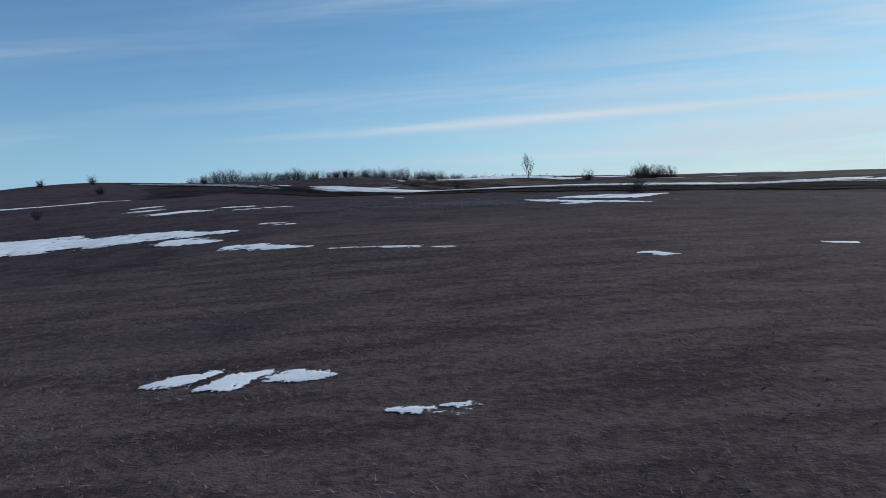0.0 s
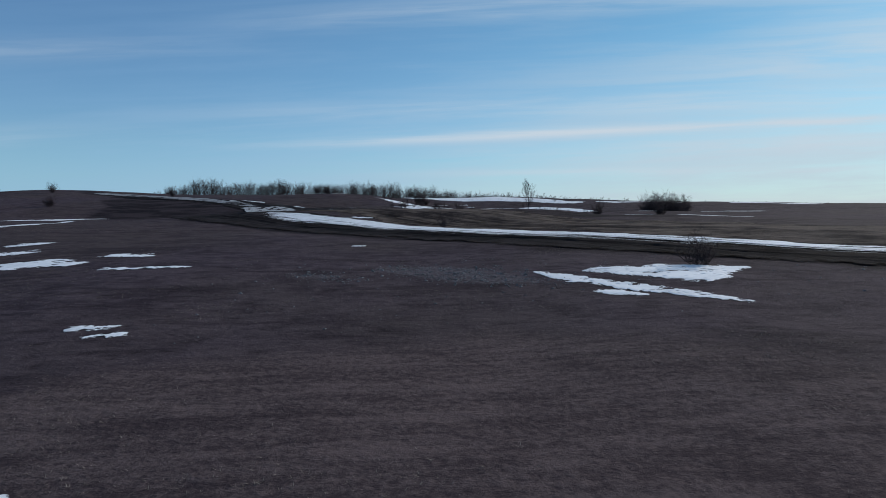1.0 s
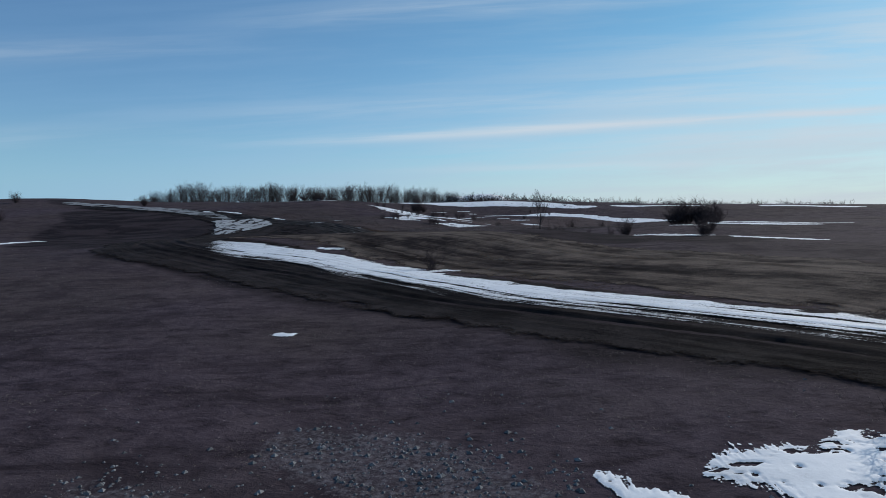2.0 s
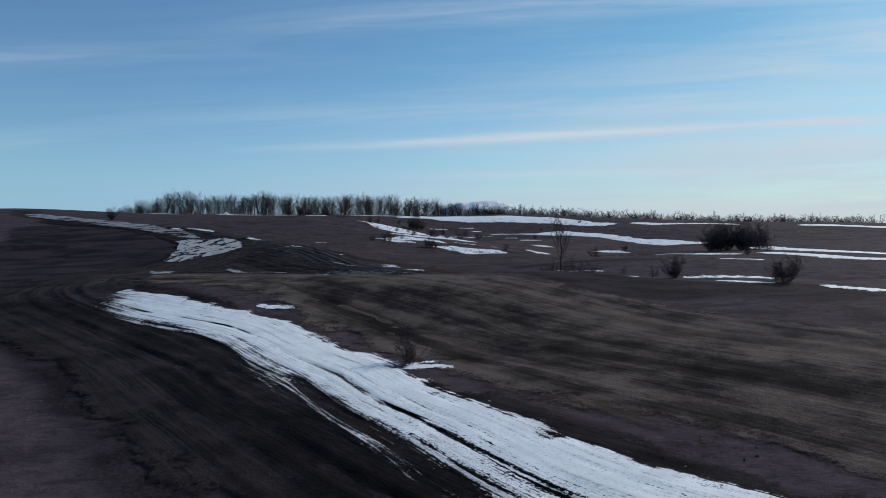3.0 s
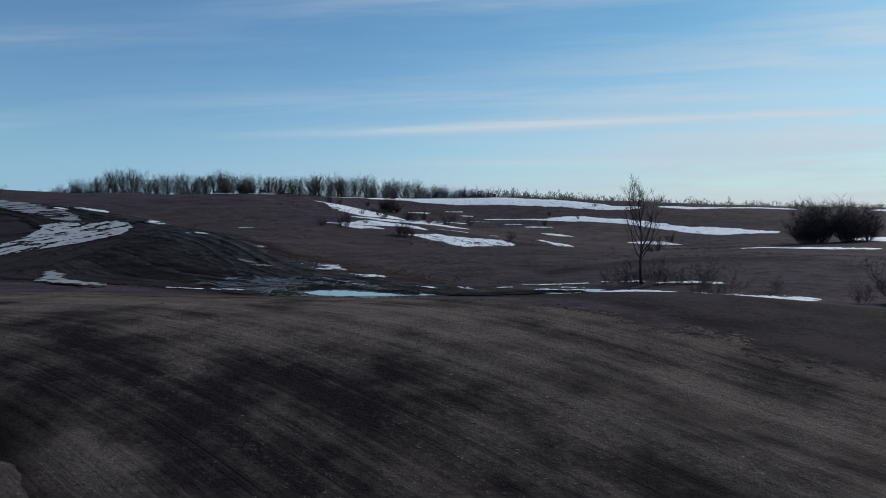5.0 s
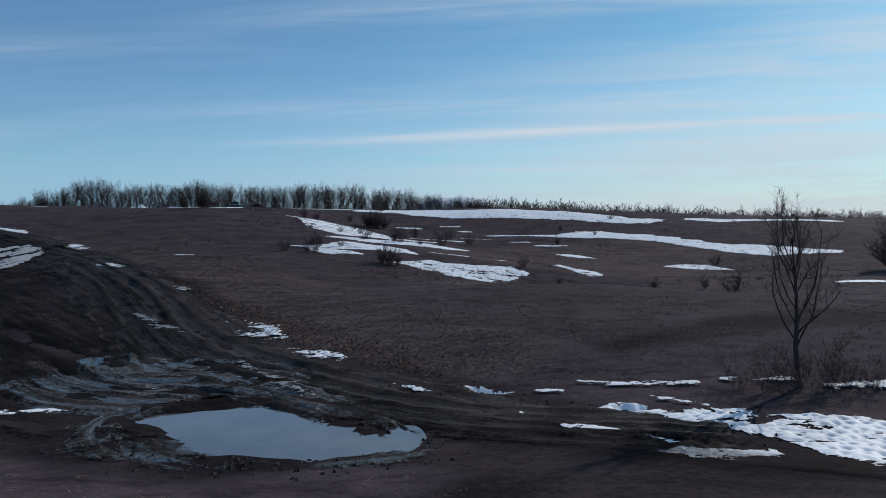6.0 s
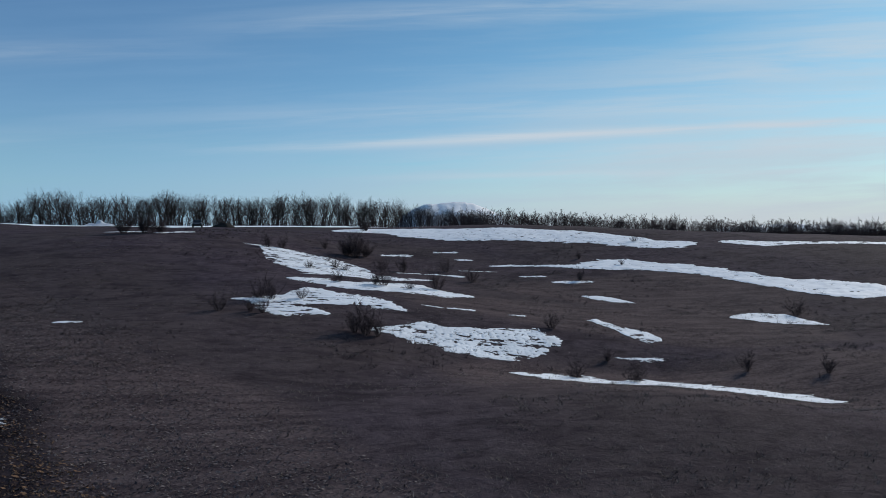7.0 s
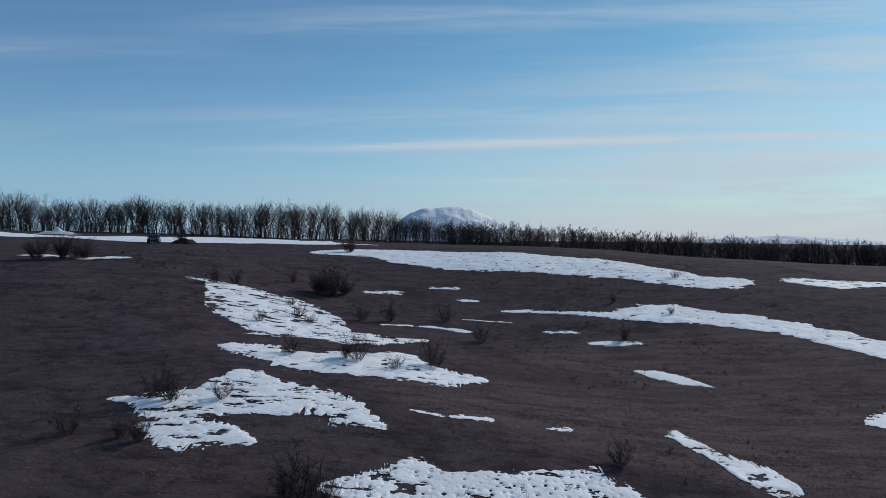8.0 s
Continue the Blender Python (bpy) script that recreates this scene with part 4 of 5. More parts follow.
# along the far side of the worn field
snow_patch([[(-5.5, 84.2, 0.4), (-3.6, 83.8, 0.5)]], 0.08)
snow_patch([[(4.1, 72.3, 0.5), (5.2, 72.6, 0.7), (6.3, 72, 0.3)]], 0.07)
snow_patch([[(13.5, 102.9, 0.5), (14.3, 102.75, 0.85), (14.9, 102.4, 1.25), (15.1, 101.9, 1.8), (15.6, 101.5, 1.95), (16.3, 101.1, 2.0), (17.2, 100.8, 1.9), (18.4, 100.4, 1.7), (19.8, 100.0, 1.4), (21.5, 99.7, 1.0), (23.5, 99.6, 0.6)], [(12.1, 100.45, 0.14), (12.56, 100.3, 0.45), (13.05, 100.15, 0.4), (14.2, 100.1, 0.3)]],
           0.05, 0.10, 0.3, 0.7, trim=0.0, band=True, label="trodden snow bank beside a muddy track", hoof=0.37)
snow_patch([[(20.2, 105, 0.35), (21.2, 104.8, 0.45), (21.8, 104.4, 0.3)]], 0.07)
snow_patch([[(28, 98.5, 0.8), (30, 98.3, 1.1), (35.7, 97.8, 0.9)], [(28.8, 94.4, 0.55), (30.2, 93.3, 0.9), (31.2, 92.1, 0.7)]], 0.1)
snow_patch([[(34.8, 89.7, 1.0), (36.7, 88.4, 1.3), (41, 86, 1.1)]], 0.14)
WET_STRIP = "thin strip of wet snow beside the track"
for line in ([(-3.6, 105.1, 0.22), (-2.84, 105.35, 0.2), (-1.9, 105.7, 0.22)], [(-5.6, 104.8, 0.15), (-4.8, 104.7, 0.2), (-4.0, 104.9, 0.14)], [(12.3, 104.25, 0.35), (13.0, 104.16, 0.5), (13.3, 103.6, 0.5), (13.7, 102.8, 0.5)], [(10.0, 104.4, 0.2), (10.49, 103.5, 0.3), (10.77, 102.96, 0.3), (11.75, 102.2, 0.3)],
             [(11.6, 102.1, 0.14), (12.26, 101.5, 0.28), (12.5, 100.9, 0.4)], [(12.4, 107.1, 0.18), (13.5, 106.6, 0.18), (14.5, 106.43, 0.18), (15.7, 106.2, 0.14)], [(16.5, 106.3, 0.13), (17.4, 106.05, 0.2), (18.5, 105.8, 0.2)], [(13.8, 105.1, 0.12), (14.3, 104.5, 0.2), (14.8, 103.9, 0.18)],
             [(8.8, 107.3, 0.16), (9.5, 107.1, 0.28), (10.2, 106.7, 0.16)], [(10.9, 106.6, 0.1), (11.6, 106.4, 0.15)], [(18.9, 105.1, 0.28), (20, 105, 0.22), (21, 104.7, 0.36)]):
    snow_patch([line], 0.04, 0.04, 0.62, 0.9, label=WET_STRIP, band=True, trim=0.0, lift=0.05)
for line in ([(-1.75, 118.0, 0.4), (-0.28, 116.64, 1.05), (0.98, 115.45, 1.3), (1.95, 114.5, 0.3)], [(2.5, 112.45, 0.22), (3.67, 111.7, 0.65), (4.7, 111.0, 0.3)], [(5.4, 108.95, 0.2), (6.66, 108.17, 0.45), (7.8, 107.25, 0.3)], [(-14.9, 134.6, 0.7), (-12.7, 132.9, 0.6)], [(-6.7, 125.85, 0.3), (-5.6, 125.5, 0.3)], [(-9.8, 129.8, 0.3), (-8.9, 129.0, 0.3)]):
    snow_patch([line], 0.05, 0.06, 1.05, 1.0, hoof=0.2, label="dirty snow remnant at the track's edge", band=True, trim=0.0, lift=0.03)
for line in ([(-26, 149.9, 0.9), (-22.7, 147.6, 0.6)], [(-20.6, 143.7, 0.5), (-19.2, 143.1, 0.5)], [(-41.5, 160.7, 1.2), (-36.3, 158.5, 0.9), (-33.6, 156.9, 0.8)], [(-11.6, 140.6, 0.25), (-10.4, 140.4, 0.25)]):
    snow_patch([line], 0.09)
# the hollow with bushes
HOLLOW = "snow remnant lying among bare bushes"
snow_patch([[(-8.9, 174.4, 0.4), (-7.3, 174.3, 0.5), (-4.8, 170.0, 4.3), (-2.74, 168.06, 5.6), (-0.65, 166.16, 6.5), (1.59, 165.2, 6.5), (3.29, 164.7, 5.8), (4.82, 163.6, 4.3), (6.0, 161.2, 2.1), (8.26, 161.0, 1.3), (11.3, 162.5, 0.45)]], 0.09, 0.08, 0.62, trim=0.0, band=True, label=HOLLOW)
snow_patch([[(-0.8, 155.6, 0.9), (0.55, 155.2, 1.3), (2.63, 154.2, 1.65), (4.57, 153.5, 1.9), (6.43, 153.5, 2.2), (8.3, 154.0, 3.2), (9.92, 154.3, 3.2), (10.7, 153.6, 2.3), (12.0, 152.6, 1.3), (13.9, 153.1, 0.5)]], 0.07, 0.08, 0.35, 0.8, trim=0.0, band=True, label=HOLLOW)
snow_patch([[(-3.5, 146.9, 0.2), (-2.4, 146.85, 0.6), (-1.5, 146.4, 1.25), (-0.32, 146.35, 1.75), (0.23, 147.6, 2.7), (1.04, 148.3, 3.05), (2.07, 148.3, 2.8), (3.7, 147.8, 1.9), (5.27, 147.5, 1.45), (6.37, 146.5, 1.65), (7.38, 146.0, 1.3), (8.4, 144.9, 0.3)],
            [(-0.8, 144.3, 0.8), (0.17, 143.6, 1.35), (1.06, 143.4, 1.35), (2.13, 143.3, 1.05), (2.99, 143.2, 0.55), (3.5, 142.95, 0.2)]], 0.06, 0.08, 0.48, 0.8, trim=0.0, band=True, label=HOLLOW)
snow_patch([[(6.3, 139.9, 0.3), (7.25, 140.04, 0.9), (8.41, 140.06, 1.5), (9.82, 140.08, 2.05), (10.72, 139.7, 2.45), (12.62, 139.75, 2.45), (14.59, 140.0, 2.3), (15.79, 140.3, 2.2), (16.71, 141.1, 1.6), (17.7, 140.9, 0.4)]], 0.05, 0.06, 0.4, 0.8, label="snow patch pocked with hoof prints", hoof=0.42, trim=0.0, band=True)
snow_patch([[(13.9, 134.9, 0.4), (15.8, 134.8, 1.15), (17.5, 134.2, 1.45), (21.3, 133.8, 1.4), (24.5, 131.4, 0.9), (26.5, 130.2, 0.7), (27.4, 129.6, 0.3)]], 0.06, 0.05, 0.2, 0.7, trim=0.1, label="long narrow snow strip in the dip")
snow_patch([[(21.7, 146.7, 0.4), (21.97, 146.3, 1.2), (22.44, 145.9, 1.7), (22.67, 144.8, 1.9), (23.0, 144.0, 1.95), (23.3, 143.0, 1.6), (23.81, 142.9, 1.55), (24.65, 142.7, 0.95), (24.85, 142.3, 0.2)]], 0.06, 0.08, 0.5, 0.8, trim=0.0, band=True, label=HOLLOW)
snow_patch([[(24.7, 157.9, 0.25), (25.39, 157.35, 0.8), (26.59, 156.7, 1.15), (27.76, 156.0, 0.85), (28.4, 155.0, 0.15)]], 0.07, 0.06, 0.0, 0.6, trim=0.0, band=True)
snow_patch([[(34.0, 149.3, 0.5), (35.67, 148.95, 1.75), (37.37, 148.7, 2.15), (38.57, 147.8, 2.1), (39.0, 145.6, 0.5)]], 0.09, 0.06, 0.1, 0.7, trim=0.0, band=True)
for line in ([(6.5, 145, 0.18), (8.1, 144.9, 0.18)], [(9.6, 147, 0.15), (10.9, 146.6, 0.2), (13.2, 146.8, 0.28)], [(15.7, 146.3, 0.15), (16.7, 146.5, 0.22)], [(20.3, 138.8, 0.15), (22.1, 138.8, 0.25), (23.4, 138.8, 0.2)],
             [(6.2, 179.8, 0.5), (9.2, 180.8, 0.9)], [(13.1, 183.1, 0.5), (15.5, 182.8, 0.7)], [(15.3, 178, 0.4), (16.9, 177.9, 0.4)], [(8.2, 167.3, 0.25), (10.2, 167.7, 0.32)], [(10.9, 167.8, 0.3), (12.3, 167.5, 0.45), (14.4, 166.5, 0.6)],
             [(14.9, 170.8, 0.2), (18.9, 169.9, 0.35)], [(21, 166.7, 0.33), (23.2, 166.6, 0.48)], [(23.6, 163.7, 0.4), (25.5, 163.7, 0.7), (27.3, 163.8, 0.4)], 
             [(19.1, 174.1, 0.2), (24.5, 173.3, 0.4), (26.4, 172.6, 0.38)], [(-27.5, 184.2, 0.9), (-23.5, 182.7, 0.9)], [(-20.4, 180.6, 1.1), (-17.8, 182.4, 0.8)]):
    snow_patch([line], 0.09, 0.06)
# the long drifts below the brow
DRIFT = "broad snow drift on the far slope"
snow_patch([[(18.9, 174.3, 0.25), (21.0, 174.2, 0.5), (24.4, 172.9, 0.45), (26.2, 172.3, 0.8), (28.5, 171.5, 1.25), (31.36, 172.0, 2.75), (33.44, 172.0, 3.2), (35.65, 171.2, 3.5), (37.35, 169.6, 2.9), (39.46, 168.0, 2.75), (41.61, 166.3, 3.1), (43.21, 164.0, 4.1), (45, 161.0, 5.1), (47.35, 157.3, 4.5), (51, 156.4, 2.5), (55.2, 153.4, 1.2)]], 0.13, 0.12, 0.05, 0.9, trim=0.0, band=True, label=DRIFT)
snow_patch([[(-1.3, 205.2, 2.0), (1.58, 207.0, 4.0), (6.35, 207.7, 5.1), (9.56, 204.7, 7.4), (14.07, 201.3, 7.6), (16.94, 199.5, 7.8), (21.17, 197.7, 7.0), (25.37, 196.5, 7.2), (29.04, 193.7, 7.1), (33.41, 191.7, 6.4), (36.36, 190.2, 7.1), (38.85, 187.9, 6.7), (41.13, 185.6, 5.5), (42.95, 184.0, 4.5), (44.56, 182.3, 3.0), (47.8, 183.0, 1.3)]], 0.18, 0.14, 0.22, 1.0, trim=0.0, band=True, label=DRIFT)
snow_patch([[(52.6, 181.9, 2.4), (54.79, 181.1, 2.7), (57.47, 180.4, 2.0), (61.3, 180.3, 1.4), (68, 178.5, 1.4), (73, 177, 1.2)]], 0.18, 0.1, 0.4, 1.0, trim=0.0, band=True, label=DRIFT)
snow_patch([[(58.6, 141, 2.2), (57.5, 129.4, 3.2), (60.9, 124.4, 3.0), (64.1, 117.3, 2.4)], [(50, 124.1, 2.2), (51, 119, 2.6), (51, 112, 2.0), (55, 108, 1.6)]], 0.2, 0.1, 0.3, label=DRIFT)
snow_patch([[(37.4, 128.6, 1.2), (41.6, 127, 2.0), (45, 123.8, 1.3)], [(36.8, 110.6, 0.6), (40, 109.4, 0.9)]], 0.15, 0.08, 0.2)
snow_patch([[(85.4, 171.4, 2.0), (92, 168, 3.0), (99, 163.6, 3.4)]], 0.25, 0.1, label=DRIFT)
snow_patch([[(-110, 262, 4), (-80, 258, 5), (-55.8, 238.4, 8), (-48, 244, 11), (-35.2, 241.5, 16), (-22, 234, 16), (-10, 232, 10), (-3, 232, 4)], [(-0.2, 232, 1.6), (5.9, 229, 1.6)]], 0.4, 0.16, 0.35, 1.2, label="long snow drift in front of the wood")

# ---------------------------------------------------------------- mountain on the horizon
def mountain(name, cx, cy, wide, deep, high, seed, crest, label):
    u, v = np.meshgrid(np.linspace(-1, 1, 150), np.linspace(-1, 1, 70))
    x, y = cx + u * wide, cy + v * deep
    ridge = np.interp(u, [c[0] for c in crest], [c[1] for c in crest])
    slope = np.clip(1 - np.abs(v), 0, 1) ** 0.9
    z = high * ridge * slope * (1 + 0.12 * fbm(x / 170, y / 170, seed, 5, 0.5)) - 25
    return tagged(surface(name, np.stack([x, y, z], -1).reshape(-1, 3), grid_faces(*u.shape), mountain_material()), label, "mountain", kind="backdrop")


mountain("backdrop", 418, 4100, 420, 500, 258, 61, [(-1, 0.1), (-0.8, 0.6), (-0.62, 0.84), (-0.45, 0.90), (-0.25, 0.89), (0, 0.97), (0.18, 1.0), (0.32, 0.93), (0.5, 0.78), (0.7, 0.62), (0.85, 0.4), (1, 0.1)], "distant mountain with a rounded snow-covered top")
mountain("backdrop", 2700, 4000, 800, 400, 68, 67, [(-1, 0), (-0.8, 0.5), (-0.45, 0.95), (0.1, 1.0), (0.4, 0.85), (0.7, 0.7), (1, 0.1)], "low blue distant hills")

# ---------------------------------------------------------------- wood along the crest
def tree_kinds(count, seed, **more):
    kinds = []
    for k in range(count):
        trunk, crown = bare_tree(seed + k, 10.6, **more)
        kinds.append((("trunk", trunk.mesh("trunk", BARK)), ("crown", crown.mesh("crown", TWIG))))
    return kinds


WOOD_TREES = tree_kinds(9, 100, spread=0.62, limbs=13, forks=6, twigs=4, first=0.26, fat=1.35, stem=0.020, steep=0.95)
rng = random.Random(4)
for n in range(290):
    t = n / 289
    x, y = -112 + 148 * t + rng.uniform(-2.2, 2.2), 287 + 5 * math.sin(3 * t) + rng.choice((0, 3, 6, 9)) + rng.uniform(-1.2, 1.2)
    size = rng.uniform(0.72, 1.08) * (0.96 + 0.07 * math.sin(23 * t) + 0.05 * math.sin(57 * t)) * (0.80 + 0.16 * min(1, max(0, (x + 90) / 90))) * (1.15 if -96 < x < -86 else 1.0) * (1.0 - 0.40 * min(1, max(0, x / 26))) * min(1, 0.5 + (x + 114) / 36)
    plant("tree", WOOD_TREES[rng.randrange(9)], x, y, "bare deciduous tree in a row along the crest", "tree", "trees of the crest wood", rng.uniform(0, 360), size)


def far_wood(label, seed, count, x0, x1, y0, deep, high, taper):
    """Woodland too far and dense to tell its trees apart."""
    rows, faces, base = [], [], 0
    r = random.Random(seed)
    arrays = []
    for k in range(5):
        trunk, crown = bare_tree(seed + k, high, spread=0.55, limbs=6, forks=4, twigs=5, first=0.06, fat=3.0, steep=0.95)
        v = np.array([tuple(p) for p in trunk.v] + [tuple(p) for p in crown.v])
        f = np.array([*trunk.f, *(tuple(i + len(trunk.v) for i in q) for q in crown.f)])
        arrays.append((v, f))
    for n in range(count):
        t = (n + r.random()) / count
        x, y = x0 + (x1 - x0) * t, y0 + deep * r.random()
        v, f = arrays[r.randrange(5)]
        a, size = r.uniform(0, 6.28), r.uniform(0.72, 1.10) * (1 + taper * t)
        c, d = math.cos(a) * size, math.sin(a) * size
        rows.append(np.stack([x + v[:, 0] * c - v[:, 1] * d, y + v[:, 0] * d + v[:, 1] * c, float(land(x, y)) + v[:, 2] * size], -1))
        faces.append(f + base)
        base += len(v)
    tagged(surface("woodland", np.concatenate(rows), np.concatenate(faces), TWIG), label, "wood", kind="stuff")


far_wood("dark leafless woodland along the far crest", 300, 640, 26, 190, 285, 24, 7.3, 0.30)
far_wood("leafless thicket behind the row of trees", 320, 210, -125, 36, 292, 16, 5.4, 0.05)


def brushwood(label, seed, count, x0, x1, y0, deep, high):
    """Low brush under the trees."""
    rows, faces, base = [], [], 0
    r = random.Random(seed)
    stem, twig = shrub_wood(seed, high, high * 1.3, 7, 3, 2, 4.6)
    v = np.array([tuple(p) for p in stem.v] + [tuple(p) for p in twig.v])
    f = np.array([*stem.f, *(tuple(i + len(stem.v) for i in q) for q in twig.f)])
    for n in range(count):
        x, y = x0 + (x1 - x0) * (n + r.random()) / count, y0 + deep * r.random()
        a, size = r.uniform(0, 6.28), r.uniform(0.4, 1.1)
        c, d = math.cos(a) * size, math.sin(a) * size
        rows.append(np.stack([x + v[:, 0] * c - v[:, 1] * d, y + v[:, 0] * d + v[:, 1] * c, float(land(x, y)) + v[:, 2] * size], -1))
        faces.append(f + base)
        base += len(v)
    tagged(surface("brushwood", np.concatenate(rows), np.concatenate(faces), TWIG), label, "brush", kind="stuff")


brushwood("dense dark brush at the foot of the far wood", 345, 230, 24, 190, 284, 12, 4.6)
brushwood("low brush at the foot of the trees", 340, 520, -112, 50, 283, 9, 3.4)

# ---------------------------------------------------------------- lone tree and shrubs


LONE_TRUNK, LONE_CROWN = bare_tree(82, 5.9, spread=0.46, limbs=18, forks=8, twigs=10, first=0.26, stem=0.0155, fat=0.5, steep=1.5)
plant("tree", (("trunk", LONE_TRUNK.mesh("trunk", BARK)), ("crown", LONE_CROWN.mesh("crown", TWIG))), 18.2, 105.2, "lone bare tree standing in low scrub beside the track", "tree", "", 0, 0.95)

SHRUBS = []
for k in range(7):
    stem, twig = shrub_wood(40 + k, 1.5, 1.3 + 0.14 * k, 17, 8, 8, 0.80)
    SHRUBS.append((("framework", stem.mesh("framework", TWIG)), ("crown", twig.mesh("crown", TWIG))))
THIN = []
for k in range(4):
    stem, twig = shrub_wood(50 + k, 1.5, 1.9 + 0.2 * k, 12, 9, 11, 0.42)
    THIN.append((("framework", stem.mesh("framework", TWIG)), ("crown", twig.mesh("crown", TWIG))))
DENSE = []
for k in range(4):
    stem, twig = shrub_wood(60 + k, 3.0, 3.2 + 0.4 * k, 34, 10, 9, 1.35)
    DENSE.append((("framework", stem.mesh("framework", TWIG)), ("crown", twig.mesh("crown", TWIG))))

rng = random.Random(12)
SMALL = "leafless low shrub with thin grey-brown twigs"
for x, y, high in ((-0.9, 146.7, 1.7), (-1.7, 147.2, 1.4), (-0.6, 142.7, 1.2), (-1.4, 143, 1.0), (1.2, 147, 1.0), (6.8, 154.4, 1.8), (6.1, 154.7, 1.4), (8.9, 153.2, 1.0), (11.2, 154.7, 2.0),
                   (5.9, 138.9, 1.9), (5.3, 139.1, 1.7), (6.6, 138.7, 1.4), (17.9, 143.2, 1.2), (15.3, 163.7, 1.6), (13.3, 170.1, 1.6), (8.7, 168.8, 1.9), (6.4, 168, 1.7), (-6.4, 173.6, 1.8), (-4.9, 174.7, 1.5), (-0.6, 179.4, 1.3),
                   (26.5, 164.4, 1.4), (3, 154.9, 1.3), (-0.4, 162.9, 1.0), (1.8, 166.4, 1.3), (2.9, 164.5, 0.9), (0.7, 170, 1.0), (17, 135.2, 1.2), (20, 134.6, 1.4), (27, 136, 1.2), (30, 133.7, 1.1),
                   (26.7, 123.8, 1.6), (19.9, 138.4, 0.9), (39.3, 149.5, 1.4), (-3.4, 143.3, 1.2), (18.9, 104.7, 1.6), (19.4, 105.2, 1.3), (17.1, 105, 1.3), (16.5, 105.5, 1.1), (19.9, 104.6, 1.1), (19.3, 99.8, 1.8),
                   (19.4, 101.5, 1.5), (24.8, 98.4, 1.4), (20.6, 103.2, 1.2), (23.2, 101.6, 0.9), (17.4, 104.5, 1.5), (18.4, 105.5, 1.4), (44.9, 120.3, 1.2), (33.7, 95, 1.6), (51.9, 127.9, 1.8), (4, 72.7, 1.5), (-34.3, 56.2, 1.3), (14.7, 43.8, 1.8), (15.3, 44, 1.3), (33.6, 171.5, 0.9), (30, 176, 1.0), (40.5, 184.9, 1.1), (-22, 182.4, 1.6)):
    plant("shrub", THIN[rng.randrange(4)] if 98 < y < 108 else SHRUBS[rng.randrange(7)], x, y, SMALL, "shrub", "bare shrubs", rng.uniform(0, 360), high / 1.5)
BIG = "large dense leafless bush, dark brown"
for x, y, high in ((51.9, 139.3, 4.8), (48.7, 137.5, 4.0), (54.2, 138, 4.5), (50.3, 138.6, 4.3), (56.6, 138.6, 4.2), (53.0, 137.0, 3.6), (26.6, 98.4, 2.1), (33.2, 92.9, 2.3), (3.2, 176.7, 3.0), (2.1, 177, 2.2), (4.4, 177.6, 2.0), (-22.1, 180.2, 2.5), (-24.6, 180.2, 2.2), (-20.3, 180.5, 2.0),
                   (3.1, 206.8, 2.4), (-22.6, 214.6, 1.9), (-63, 180.9, 2.6), (-75.8, 148.2, 2.3), (-101, 193, 2.8), (-115, 190, 2.6)):
    plant("bush", DENSE[rng.randrange(4)], x, y, BIG, "bush", "dense bushes", rng.uniform(0, 360), high / 3.0)


# ---------------------------------------------------------------- grass, leaves, stones, clods
def scatter(name, spots, piece, material, label, category, seed):
    """One mesh of many small pieces; piece(rng) gives corners and triangles round the origin."""
    r = np.random.default_rng(seed)
    kinds = [piece(r) for _ in range(14)]
    which = r.integers(0, 14, len(spots))
    turn, size = r.uniform(0, 6.283, len(spots)), r.uniform(0.6, 1.35, len(spots))
    ground_z = land(spots[:, 0], spots[:, 1])
    vs, fs, base = [], [], 0
    for k, (v, f) in enumerate(kinds):
        i = np.nonzero(which == k)[0]
        if not len(i):
            continue
        c, s = np.cos(turn[i])[:, None] * size[i][:, None], np.sin(turn[i])[:, None] * size[i][:, None]
        p = np.stack([spots[i, 0:1] + v[:, 0] * c - v[:, 1] * s, spots[i, 1:2] + v[:, 0] * s + v[:, 1] * c, ground_z[i][:, None] + v[:, 2] * size[i][:, None]], -1)
        vs.append(p.reshape(-1, 3))
        fs.append((f[None] + base + np.arange(len(i))[:, None, None] * len(v)).reshape(-1, 3))
        base += len(i) * len(v)
    return tagged(surface(name, np.concatenate(vs), np.concatenate(fs), material, smooth=False), label, category, kind="stuff")


def tuft(r):
    v, f = [], []
    for b in range(5):
        a, lean = r.uniform(0, 6.283), r.uniform(1.6, 4.5)
        h, w = r.uniform(0.012, 0.035), r.uniform(0.004, 0.009)
        ox, oy = r.normal(0, 0.03, 2)
        dx, dy = math.cos(a), math.sin(a)
        k = len(v)
        v += [(ox - dy * w, oy + dx * w, -0.01), (ox + dy * w, oy - dx * w, -0.01), (ox + dx * h * lean, oy + dy * h * lean, h)]
        f.append((k, k + 1, k + 2))
    return np.array(v), np.array(f)


def tall_tuft(r):
    v, f = tuft(r)
    return v * np.array([1.5, 1.5, 1.9]), f


def leaf(r):
    n, t = r.uniform(0.02, 0.06), r.uniform(-0.9, 0.9)
    v = [(-n, 0, 0.005), (0, -n * 0.45, 0.03 + 0.015 * t), (n, 0, 0.02 + n * abs(t)), (0, n * 0.45, 0.015)]
    return np.array(v), np.array([(0, 1, 3), (1, 2, 3)])


